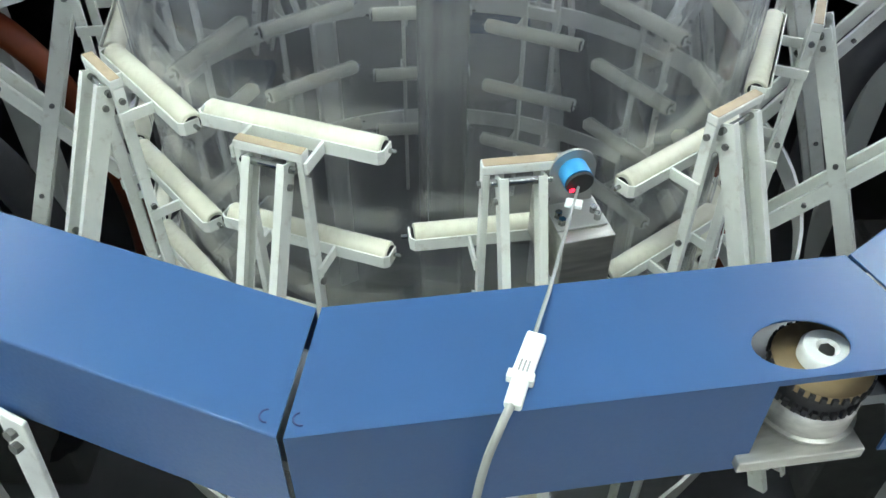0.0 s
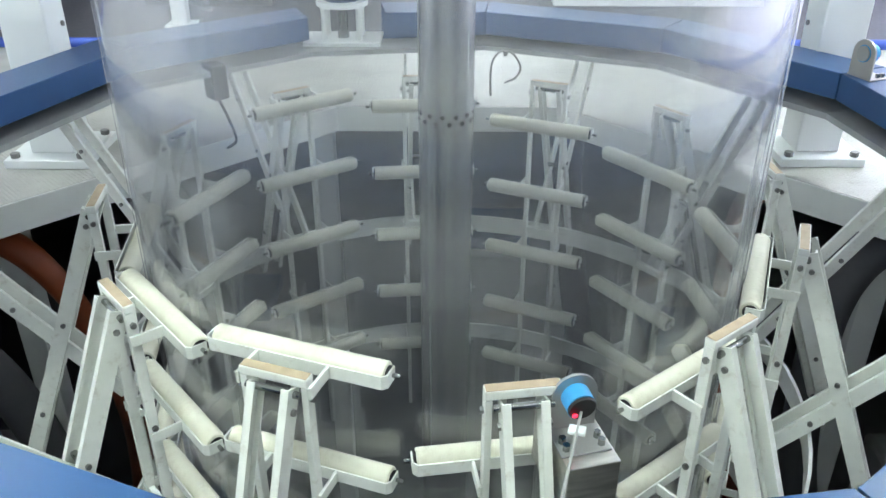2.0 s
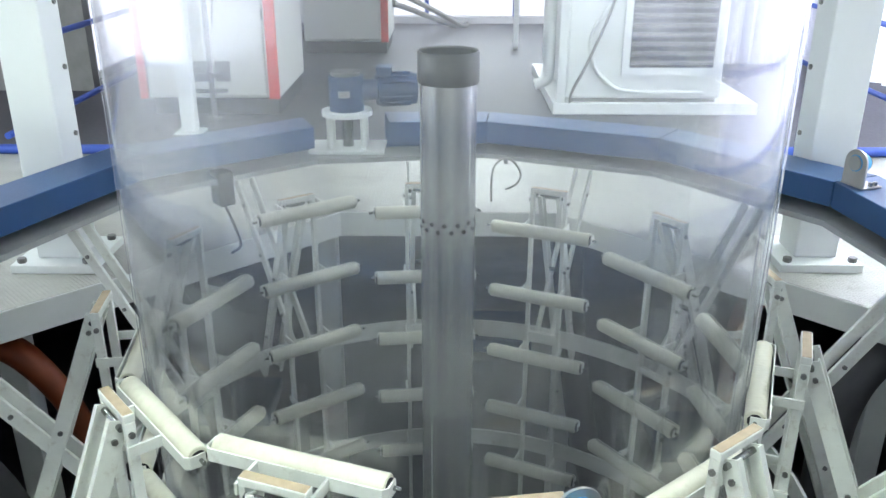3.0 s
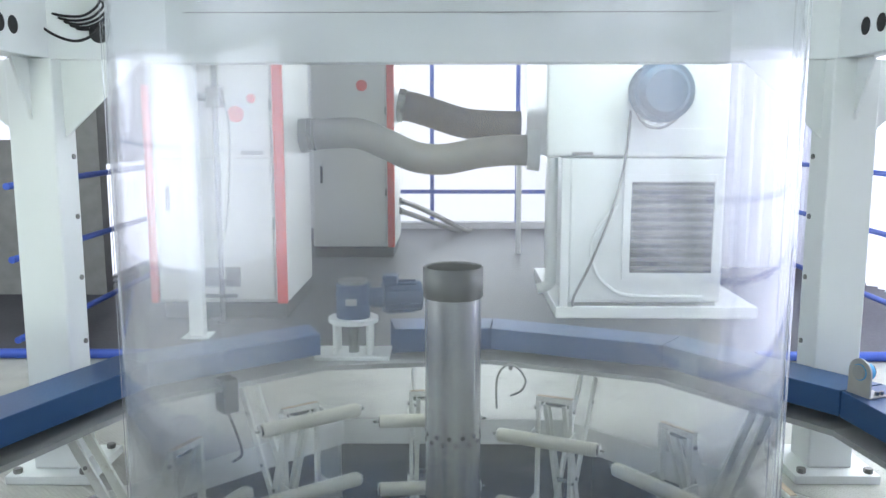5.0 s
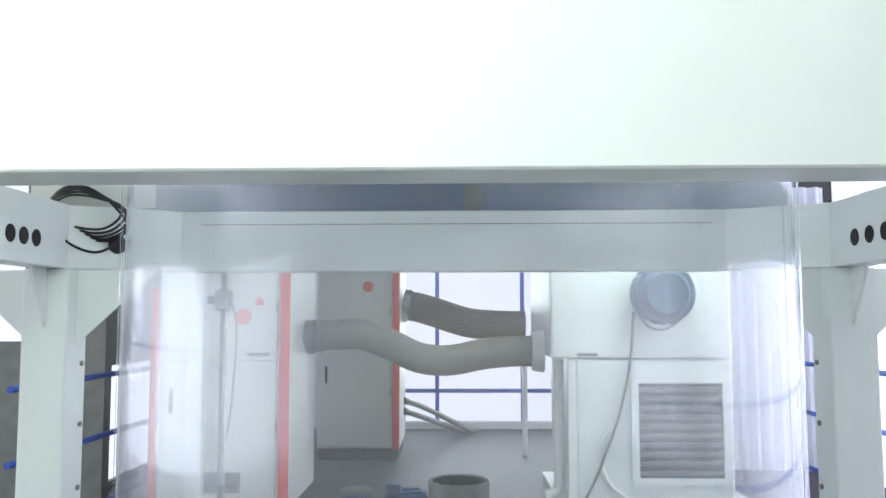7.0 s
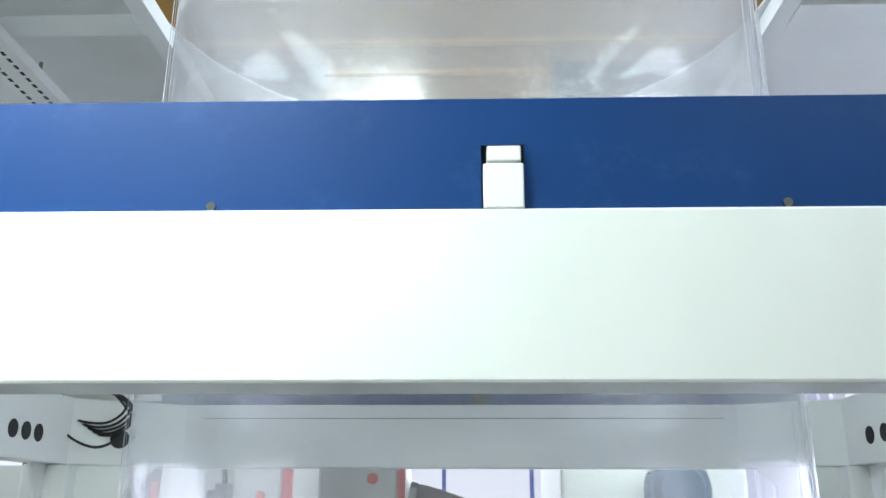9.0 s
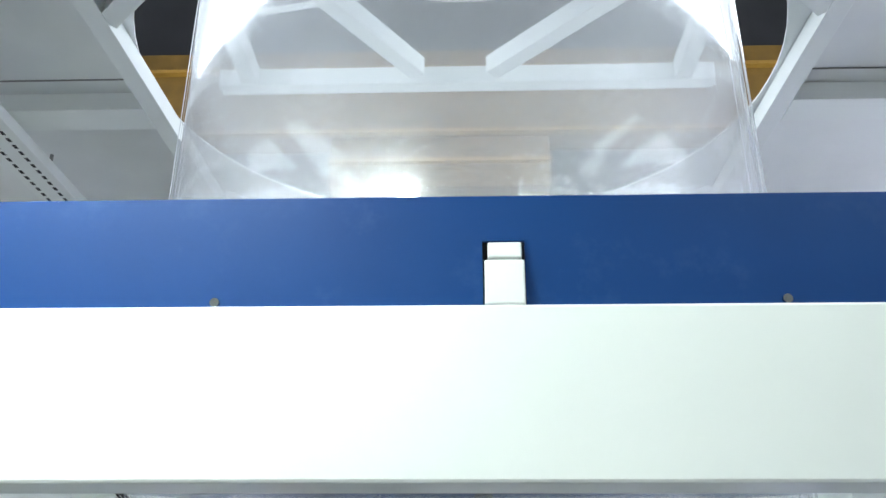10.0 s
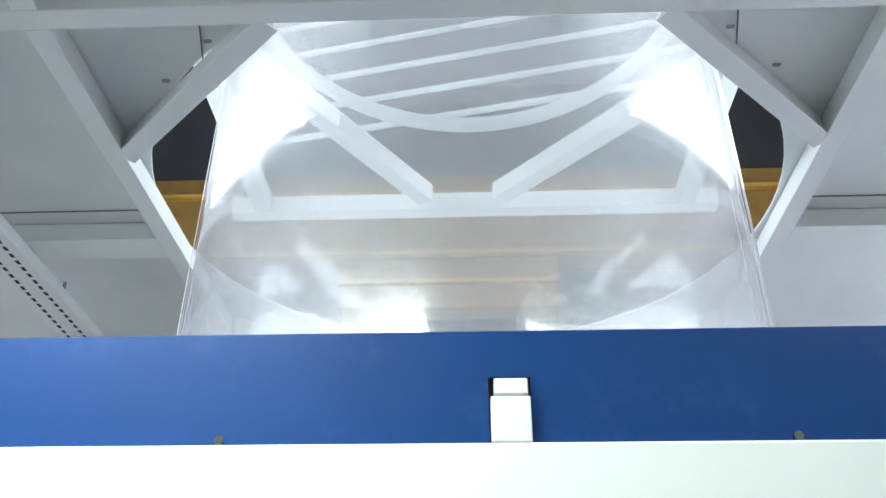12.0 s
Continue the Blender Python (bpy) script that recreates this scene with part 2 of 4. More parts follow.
def streaked(name, color, rough, stretch):
    """Brushed metal: fine streaks along one axis in colour, gloss and relief; on the pipe they stand in for
    reflections.
    """
    m = bpy.data.materials.new(name)
    m.use_nodes = True
    n, l = m.node_tree.nodes, m.node_tree.links
    b = n["Principled BSDF"]
    b.inputs["Metallic"].default_value = 0.9
    tc = n.new("ShaderNodeTexCoord")
    mp = n.new("ShaderNodeMapping")
    mp.inputs["Scale"].default_value = stretch
    l.new(tc.outputs["Object"], mp.inputs["Vector"])
    ns = n.new("ShaderNodeTexNoise")
    ns.inputs["Scale"].default_value, ns.inputs["Detail"].default_value = 1.0, 5.0
    l.new(mp.outputs["Vector"], ns.inputs["Vector"])
    ramp = n.new("ShaderNodeMapRange")
    ramp.inputs["From Min"].default_value, ramp.inputs["From Max"].default_value = 0.3, 0.7
    ramp.inputs["To Min"].default_value, ramp.inputs["To Max"].default_value = 0.72, 1.1
    l.new(ns.outputs["Fac"], ramp.inputs["Value"])
    mul = n.new("ShaderNodeMix")
    mul.data_type, mul.blend_type = "RGBA", "MULTIPLY"
    mul.inputs["Factor"].default_value = 1.0
    mul.inputs["A"].default_value = (*color, 1)
    l.new(ramp.outputs["Result"], mul.inputs["B"])
    l.new(mul.outputs["Result"], b.inputs["Base Color"])
    rr = n.new("ShaderNodeMapRange")
    rr.inputs["To Min"].default_value, rr.inputs["To Max"].default_value = rough - 0.1, rough + 0.12
    l.new(ns.outputs["Fac"], rr.inputs["Value"])
    l.new(rr.outputs["Result"], b.inputs["Roughness"])
    bp = n.new("ShaderNodeBump")
    bp.inputs["Strength"].default_value, bp.inputs["Distance"].default_value = 0.25, 0.004
    l.new(ns.outputs["Fac"], bp.inputs["Height"])
    l.new(bp.outputs["Normal"], b.inputs["Normal"])
    return m


# the pipe's upright streaks are reflections put into its colour
PIPE = streaked("streaked_steel_pipe", (0.5, 0.51, 0.5), 0.24, (24, 24, 0.3))
MILLED = streaked("milled_steel", (0.62, 0.61, 0.56), 0.36, (60, 9, 60))

# ---- mesh helpers ----


def mesh(name, bm, mat, smooth=False):
    me = bpy.data.meshes.new(name)
    bmesh.ops.recalc_face_normals(bm, faces=bm.faces)
    bm.to_mesh(me)
    bm.free()
    me.materials.append(mat)
    if smooth:
        for p in me.polygons:
            p.use_smooth = True
        me.set_sharp_from_angle(angle=radians(40))
    return me


def part(name, bm, mat, parent=None, label="", smooth=False):
    ob = new(name, mesh(name, bm, mat, smooth))
    if parent:
        ob.parent = parent
    if label:
        ob["label"] = label
    return ob


def thing(name, label, category, group="", kind="", m=None):
    ob = new(name)
    ob.empty_display_size = 0.1
    if m is not None:
        ob.matrix_basis = m
    return tagged(ob, label, category, group, kind)


def box(bm, lo, hi, bevel=0.0, m=None):
    lo, hi = Vector(lo), Vector(hi)
    mid, size = (lo + hi) / 2, hi - lo
    r = bmesh.ops.create_cube(bm, size=1.0, matrix=Matrix.Translation(mid) @ Matrix.Diagonal((*size, 1)))
    vs = r["verts"]
    if bevel:
        es = list({e for v in vs for e in v.link_edges})
        got = bmesh.ops.bevel(bm, geom=es, offset=bevel, segments=2, affect="EDGES", profile=0.5)
        vs = list({v for f in got["faces"] for v in f.verts} | {v for v in vs if v.is_valid})
    if m is not None:
        bmesh.ops.transform(bm, matrix=m, verts=vs)
    return bm


def bar(bm, a, b, w, h, up=(0, 0, 1), bevel=0.003):
    """A bar of section w x h from a to b; h lies along up as nearly as it can."""
    a, b, up = Vector(a), Vector(b), Vector(up)
    y = (b - a).normalized()
    x = y.cross(up).normalized()
    z = x.cross(y)
    m = Matrix((x, y, z)).transposed().to_4x4()
    m.translation = (a + b) / 2
    d = (b - a).length / 2
    return box(bm, (-w / 2, -d, -h / 2), (w / 2, d, h / 2), bevel, m)


def channel(bm, a, b, inward, w, d, t):
    """A channel from a to b: a web of width w, with two flanges of depth d turned inward, all t thick."""
    across = (b - a).normalized().cross(inward)
    outline = [(-w / 2, 0), (w / 2, 0), (w / 2, d), (w / 2 - t, d), (w / 2 - t, t), (t - w / 2, t), (t - w / 2, d), (-w / 2, d)]
    ends = [[bm.verts.new(p + across * u + inward * v) for u, v in outline] for p in (a, b)]
    for k in range(8):
        bm.faces.new((ends[0][k], ends[0][(k + 1) % 8], ends[1][(k + 1) % 8], ends[1][k]))
    for e in ends:
        for q in ((0, 5, 6, 7), (0, 1, 4, 5), (1, 2, 3, 4)):
            bm.faces.new([e[i] for i in q])
    return bm


def rod(bm, a, b, r, r2=None, seg=20, caps=True):
    a, b = Vector(a), Vector(b)
    m = (b - a).to_track_quat("Z", "Y").to_matrix().to_4x4()
    m.translation = (a + b) / 2
    bmesh.ops.create_cone(bm, cap_ends=caps, segments=seg, radius1=r, radius2=r if r2 is None else r2, depth=(b - a).length, matrix=m)
    return bm


def sweep(bm, pts, r, seg=8, radii=None):
    """A round tube along a smooth line through the points."""
    pts = [Vector(p) for p in pts]
    fine = []
    for i in range(len(pts) - 1):
        p0, p1, p2, p3 = pts[max(i - 1, 0)], pts[i], pts[i + 1], pts[min(i + 2, len(pts) - 1)]
        for k in range(8):
            t = k / 8
            fine.append(0.5 * (2 * p1 + (p2 - p0) * t + (2 * p0 - 5 * p1 + 4 * p2 - p3) * t * t + (3 * p1 - p0 - 3 * p2 + p3) * t ** 3))
    fine.append(pts[-1])
    rings, side = [], None
    for i, p in enumerate(fine):
        d = (fine[min(i + 1, len(fine) - 1)] - fine[max(i - 1, 0)]).normalized()
        side = d.orthogonal().normalized() if side is None else (side - d * side.dot(d)).normalized()
        up = d.cross(side)
        rad = radii(i / (len(fine) - 1)) if radii else r
        rings.append([bm.verts.new(p + rad * (math.cos(6.28319 * k / seg) * side + math.sin(6.28319 * k / seg) * up)) for k in range(seg)])
    for a, b in zip(rings, rings[1:]):
        for k in range(seg):
            bm.faces.new((a[k], a[(k + 1) % seg], b[(k + 1) % seg], b[k]))
    bm.faces.new(rings[0][::-1])
    bm.faces.new(rings[-1])
    return bm


def lathe(bm, prof, seg=32, m=None, closed=False):
    """Turns a profile of (r, z) about the z axis."""
    rings = [[bm.verts.new((r * math.cos(6.283185 * k / seg), r * math.sin(6.283185 * k / seg), z)) for k in range(seg)] for r, z in prof]
    pairs = list(zip(rings, rings[1:])) + ([(rings[-1], rings[0])] if closed else [])
    for a, b in pairs:
        for k in range(seg):
            bm.faces.new((a[k], a[(k + 1) % seg], b[(k + 1) % seg], b[k]))
    if m is not None:
        bmesh.ops.transform(bm, matrix=m, verts=[v for ring in rings for v in ring])
    return bm


def prism(bm, pts, z0, z1, bevel=0.0):
    """An upright block over a plan outline."""
    lo = [bm.verts.new((x, y, z0)) for x, y in pts]
    hi = [bm.verts.new((x, y, z1)) for x, y in pts]
    n = len(pts)
    bm.faces.new(lo[::-1])
    bm.faces.new(hi)
    for i in range(n):
        bm.faces.new((lo[i], lo[(i + 1) % n], hi[(i + 1) % n], hi[i]))
    if bevel:
        es = list({e for v in lo + hi for e in v.link_edges})
        bmesh.ops.bevel(bm, geom=es, offset=bevel, segments=2, affect="EDGES", profile=0.5)
    return bm


def polar(r, az, z=0.0):
    return Vector((r * math.cos(radians(az)), r * math.sin(radians(az)), z))


B = bmesh.new
DECK = -0.2

# ---- hall ----


def plane_with_hole(name, outer, inner, z0, z1, mat, parent=None):
    """A slab with an opening; both outlines have the same count of corners."""
    bm = B()
    n = len(outer)
    rings = [[bm.verts.new((x, y, z)) for x, y in pts] for pts, z in ((outer, z1), (inner, z1), (inner, z0), (outer, z0))]
    for a, b in zip(rings, rings[1:] + rings[:1]):
        for k in range(n):
            bm.faces.new((a[k], a[(k + 1) % n], b[(k + 1) % n], b[k]))
    return part(name, bm, mat, parent)


def build_hall():
    lower = part("floor", box(B(), (-7.2, -9.2, -3.7), (7.2, 10.2, -3.5)), PITFLOOR)
    tagged(lower, "stained grey concrete floor of the hall below", "floor", kind="structure")
    # deck with its opening round the bubble
    inner = [(2.4, -0.9), (2.4, -0.07), (0.6, 1.73), (-0.6, 1.73), (-2.4, -0.07), (-2.4, -0.9), (-1.9, -1.95), (1.9, -1.95)]
    outer = [(7.2, -9.2), (7.2, 10.2), (2.0, 10.2), (-2.0, 10.2), (-7.2, 10.2), (-7.2, -9.2), (-2.0, -9.2), (2.0, -9.2)]
    deck = plane_with_hole("deck_floor", outer, inner, DECK - 0.012, DECK, PLATE)
    tagged(deck, "worn grey chequer-plate steel deck round the opening", "floor", kind="structure")
    for i in range(8):
        p, q = Vector(inner[i]), Vector(inner[(i + 1) % 8])
        part("edge_channel", bar(B(), (*p, DECK - 0.072), (*q, DECK - 0.072), 0.012, 0.14), WHITE, deck)
    rear = part("rear_floor", box(B(), (-7.0, 3.0, DECK), (7.0, 10.0, DECK + 0.006)), GREYFLOOR)
    tagged(rear, "dull dark grey floor between the cabinets", "floor", kind="structure")

    def wall(name, axis, at, lo, hi, openings, thick=0.2):
        """A wall on one axis with rectangular openings (from, to, low, high)."""
        bm = B()
        cuts = sorted(openings)
        z0, z1 = -3.6, 13.0

        def block(u0, u1, v0, v1):
            if u1 - u0 < 0.01 or v1 - v0 < 0.01:
                return
            if axis == "y":
                box(bm, (u0, at, v0), (u1, at + thick, v1))
            else:
                box(bm, (at, u0, v0), (at + thick, u1, v1))

        u = lo
        for u0, u1, v0, v1 in cuts:
            block(u, u0, z0, z1)
            block(u0, u1, z0, v0)
            block(u0, u1, v1, z1)
            u = u1
        block(u, hi, z0, z1)
        w = part(name, bm, WALLP)
        return tagged(w, "pale grey painted factory wall", "wall", kind="structure")

    def window(name, axis, at, u0, u1, v0, v1, nu, nv):
        win = thing(name, "tall factory window out of view, with blue steel glazing bars", "window", kind="structure")
        def at_uv(u, v):
            return (u, at, v) if axis == "y" else (at, u, v)
        across = (0, 1, 0) if axis == "y" else (1, 0, 0)
        for i in range(nu + 1):
            u = u0 + (u1 - u0) * i / nu
            part("glazing_bar", bar(B(), at_uv(u, v0), at_uv(u, v1), 0.05, 0.06, across, 0), RAIL_BLUE, win)
        for i in range(nv + 1):
            v = v0 + (v1 - v0) * i / nv
            part("glazing_bar", bar(B(), at_uv(u0, v), at_uv(u1, v), 0.05, 0.05, across, 0), RAIL_BLUE, win)
        return win

    back = [(-1.45, 2.2, -0.1, 2.9)]
    side = [(-6.0, 8.0, -0.1, 8.0)]
    wall("wall_north", "y", 10.0, -7.2, 7.2, back)
    wall("wall_south", "y", -9.2, -7.2, 7.2, [(-5.0, 3.0, 0.3, 3.0)])
    wall("wall_east", "x", 7.0, -9.0, 10.0, side)
    wall("wall_west", "x", -7.2, -9.0, 10.0, side)
    win = thing("window_1", "wide pale window with blue glazing bars", "window", kind="structure")
    for x in (-1.45, -0.34, 0.95, 2.2):
        part("glazing_bar", box(B(), (x - 0.03, 10.02, -0.1), (x + 0.03, 10.08, 2.9)), RAIL_BLUE, win)
    for zb in (-0.13, 0.37, 2.9):
        part("glazing_bar", box(B(), (-1.45, 10.03, zb - 0.03), (2.2, 10.07, zb + 0.03)), RAIL_BLUE, win)
    window("window_2", "x", 7.1, *side[0], 8, 6)
    window("window_3", "x", -7.1, *side[0], 8, 6)
    window("window_4", "y", -9.1, -5.0, 3.0, 0.3, 3.0, 6, 3)
    # a sheet added to make the end wall dark above z 3.2
    clad = part("upper_wall_sheet", box(B(), (-7.0, 9.85, 3.2), (7.0, 9.98, 13.0)), DARKWALL)
    tagged(clad, "dark sheet added over the upper end wall", "wall", kind="structure")
    # fixtures for the added lamps, none of them in view
    for tx, ty, watts in ADDED_TUBES:
        lamp = thing("added_tube_lamp", "white tube lamp added out of view below the platform", "lamp", "tube lamps")
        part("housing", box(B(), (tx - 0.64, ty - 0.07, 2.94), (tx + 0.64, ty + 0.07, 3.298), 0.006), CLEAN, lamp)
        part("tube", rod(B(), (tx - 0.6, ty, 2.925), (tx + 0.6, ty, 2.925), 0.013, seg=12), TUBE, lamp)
    roof = part("ceiling", box(B(), (-7.2, -9.2, 13.0), (7.2, 10.2, 13.2)), ROOFP)
    tagged(roof, "dark sheet roof of the hall", "ceiling", kind="structure")
    for nm, lo, hi in (("backdrop", (-9, 13.0, -4), (9, 13.1, 9)), ("backdrop", (10.5, -9, -4), (10.6, 12, 9)), ("backdrop", (-10.6, -9, -4), (-10.5, 12, 9))):
        tagged(part(nm, box(B(), lo, hi), DAY), "bright pale daylight outside the windows", "backdrop", kind="structure")


build_hall()

# ---- the bubble and its inner pipe ----


def build_bubble():
    bm = B()
    prof = []
    for i in range(60):
        z = -2.3 + i * 0.155
        prof.append((1.0 + 0.004 * math.sin(z * 2.1) + 0.003 * math.sin(z * 5.3 + 1), z))
    lathe(bm, prof, 96)
    film = part("film_bubble", bm, FILM, smooth=True)
    rnd = random.Random(5)
    # reflected streaks and bright edge lines, drawn as milky strips: azimuth and width
    folds = [(-22.6, 0.5), (-24.4, 0.8), (-26.2, 0.4), (-28.0, 1.0), (-30.4, 0.35), (-33.5, 0.5), (-38.0, 0.3), (-12.0, 0.9), (-4.0, 0.6), (4.0, 0.3), (-157.3, 0.5), (-155.4, 0.5), (-151.0, 0.3), (-168.0, 0.5)]
    for az, wide in folds:
        strip = B()
        ph = rnd.uniform(0, 6)
        for k in range(30):
            z0, z1 = -2.2 + k * 0.3, -2.2 + (k + 1) * 0.3
            q = []
            for z in (z0, z1):
                w = az + 0.4 * math.sin(z * 0.9 + ph)
                q.append((polar(1.0085, w, z), polar(1.0105, w + wide * (0.6 + 0.4 * math.sin(z * 1.7 + ph)), z)))
            strip.faces.new([strip.verts.new(p) for p in (q[0][0], q[0][1], q[1][1], q[1][0])])
        bmesh.ops.remove_doubles(strip, verts=strip.verts, dist=0.0005)
        part("edge_streak", strip, STREAK, film, "thin milky strip that stands in for a reflected streak on the film")
    tagged(film, "huge clear plastic film bubble, slightly hazy and glossy", "plastic film")
    pipe = thing("air_pipe", "steel air pipe with reflected streaks in its colour and a dull collar inside the film", "pipe")
    part("tube", lathe(B(), [(0.091, -2.3), (0.091, 0.868), (0.084, 0.868), (0.084, -2.3)], 40), PIPE, pipe, smooth=True)
    part("collar", lathe(B(), [(0.093, 0.845), (0.097, 0.85), (0.097, 0.94), (0.093, 0.945), (0.085, 0.94), (0.085, 0.845)], 40, closed=True), DULL, pipe, "dull grey threaded collar", smooth=True)
    for k in range(26):
        az = k * 360 / 26
        z = 0.385 + (0.012 if k % 2 else -0.012)
        part("vent_hole", rod(B(), polar(0.09, az, z), polar(0.0925, az, z), 0.0075, seg=10), BLACK, pipe)
    die = part("die_head", lathe(B(), [(0.0, -2.35), (0.7, -2.35), (1.05, -2.5), (1.25, -2.5), (1.25, -2.8), (0.0, -2.8)], 48), DULL, smooth=True)
    tagged(die, "round dull steel die and air ring below the film", "machine")


build_bubble()

# ---- the guard ring ----
RING = 0.31
CORNERS = [-96.15] + [-66.9 + 30.068 * k for k in range(12)]
R0, R1 = 1.735, 1.977


def sheet_trough(bm, az0, az1, r0, r1, top, skirt_in, skirt_out, t=0.004, gap=0.14):
    """One bent sheet: a top and two skirts, straight between two corners of the ring."""
    prof = [(r1, top - skirt_out), (r1, top), (r0, top), (r0, top - skirt_in), (r0 + t, top - skirt_in), (r0 + t, top - t), (r1 - t, top - t), (r1 - t, top - skirt_out)]
    ends = [[bm.verts.new(polar(r, az, z)) for r, z in prof] for az in (az0 + gap, az1 - gap)]
    n = len(prof)
    for k in range(n):
        bm.faces.new((ends[0][k], ends[0][(k + 1) % n], ends[1][(k + 1) % n], ends[1][k]))
    for e in ends:
        for q in ((0, 1, 6, 7), (1, 2, 5, 6), (2, 3, 4, 5)):
            bm.faces.new([e[i] for i in q])
    es = [e for e in bm.edges if {v for v in e.verts} in ({ends[0][1], ends[1][1]}, {ends[0][2], ends[1][2]})]
    bmesh.ops.bevel(bm, geom=es, offset=0.004, segments=3, affect="EDGES", profile=0.5)
    return bm


def front_cover(bm):
    """The cover with a round opening over the idler pulley and a cut-out in its skirt, made flat at az -81.5 and in plan."""
    a0, a1 = CORNERS[0] + 0.14, CORNERS[1] - 0.14
    t, top = 0.004, RING
    i0, o0, i1, o1 = polar(R0, a0), polar(R1, a0), polar(R0, a1), polar(R1, a1)
    c = Vector((0.543, -1.792, 0))
    ux = (i1 - i0).normalized()
    uy = Vector((-ux.y, ux.x, 0))
    s0, s1 = (c - i0).dot(ux) - 0.1, (c - i0).dot(ux) + 0.1
    length_i = (i1 - i0).length

    def mixpt(u, v):
        """u along the inner edge in metres, v from the outer edge (0) to the inner (1)."""
        f = u / length_i
        return (o0.lerp(o1, f)).lerp(i0.lerp(i1, f), v)

    n = 32
    for z, flip in ((top, False), (top - t, True)):
        hole, rim = [], []
        for k in range(n):
            a = 2 * math.pi * k / n
            hole.append(bm.verts.new(c + ux * 0.076 * math.cos(a) + uy * 0.048 * math.sin(a) + Vector((0, 0, z))))
            m = max(abs(math.cos(a)), abs(math.sin(a)))
            p = mixpt(s0 + (s1 - s0) * (0.5 + 0.5 * math.cos(a) / m), 0.5 + 0.5 * math.sin(a) / m)
            rim.append(bm.verts.new((p.x, p.y, z)))
        for k in range(n):
            bm.faces.new((hole[k], hole[(k + 1) % n], rim[(k + 1) % n], rim[k]))
        for u0, u1 in ((0.0, s0), (s1, length_i)):
            bm.faces.new([bm.verts.new((*p[:2], z)) for p in (mixpt(u0, 0), mixpt(u1, 0), mixpt(u1, 1), mixpt(u0, 1))])
    def strip(u0, u1, v, z0, z1):
        inn = 0.017 if v == 0 else -0.017
        q = [mixpt(u0, v), mixpt(u1, v), mixpt(u1, v + inn), mixpt(u0, v + inn)]
        prism(bm, [tuple(p[:2]) for p in q], z0, z1)
    strip(0.0, s0 + 0.015, 0, top - 0.225, top - 0.0008)
    strip(s1 + 0.02, length_i, 0, top - 0.225, top - 0.0008)
    strip(s0 + 0.015, s1 + 0.02, 0, top - 0.014, top - 0.0008)
    strip(0.0, length_i, 1, top - 0.11, top - 0.0008)
    bmesh.ops.remove_doubles(bm, verts=bm.verts, dist=0.0005)
    return bm


def build_ring():
    ring = thing("guard_ring", "twelve-sided ring of blue sheet-metal chain guards round the bubble", "machine guard")
    for k in range(12):
        a0, a1 = CORNERS[k], CORNERS[k + 1]
        if k == 6:
            a1 -= 13.0
        bm = B()
        if k == 0:
            front_cover(bm)
        else:
            sheet_trough(bm, a0, a1, R0, R1, RING, 0.11, 0.22)
        part("cover", bm, BLUE, ring)
    for k in range(12):
        a0 = CORNERS[k]
        part("carrier_plate", prism(B(), [tuple(polar(r, a)[:2]) for r, a in ((R0 - 0.03, a0), (R1 - 0.06, a0), (R1 - 0.06, a0 + 30), (R0 - 0.03, a0 + 30))], RING - 0.19, RING - 0.165),
             FLANGE, ring, "grey carrier plate")
        for da in ((6,) if k == 0 else (6, 24)):
            part("bolt", rod(B(), polar(1.9, a0 + da, RING - 0.155), polar(1.93, a0 + da, RING - 0.155), 0.008, seg=8), STEEL, ring)
        strut = bar(B(), polar(1.86, a0 + 15, RING - 0.19), polar(1.86, a0 + 15, -3.5), 0.06, 0.04)
        part("strut", strut, WHITE, ring)
    # pen marks on two covers beside the joint
    for x, y, turn in ((-0.233, -1.93, 0), (-0.186, -1.935, 20)):
        bm = B()
        sweep(bm, [(x + 0.011 * math.cos(radians(a + turn)), y + 0.011 * math.sin(radians(a + turn)), RING + 0.0012) for a in range(90, 280, 30)], 0.0014, 6)
        part("pen_mark", bm, INK, ring)
    return ring


RING_THING = build_ring()


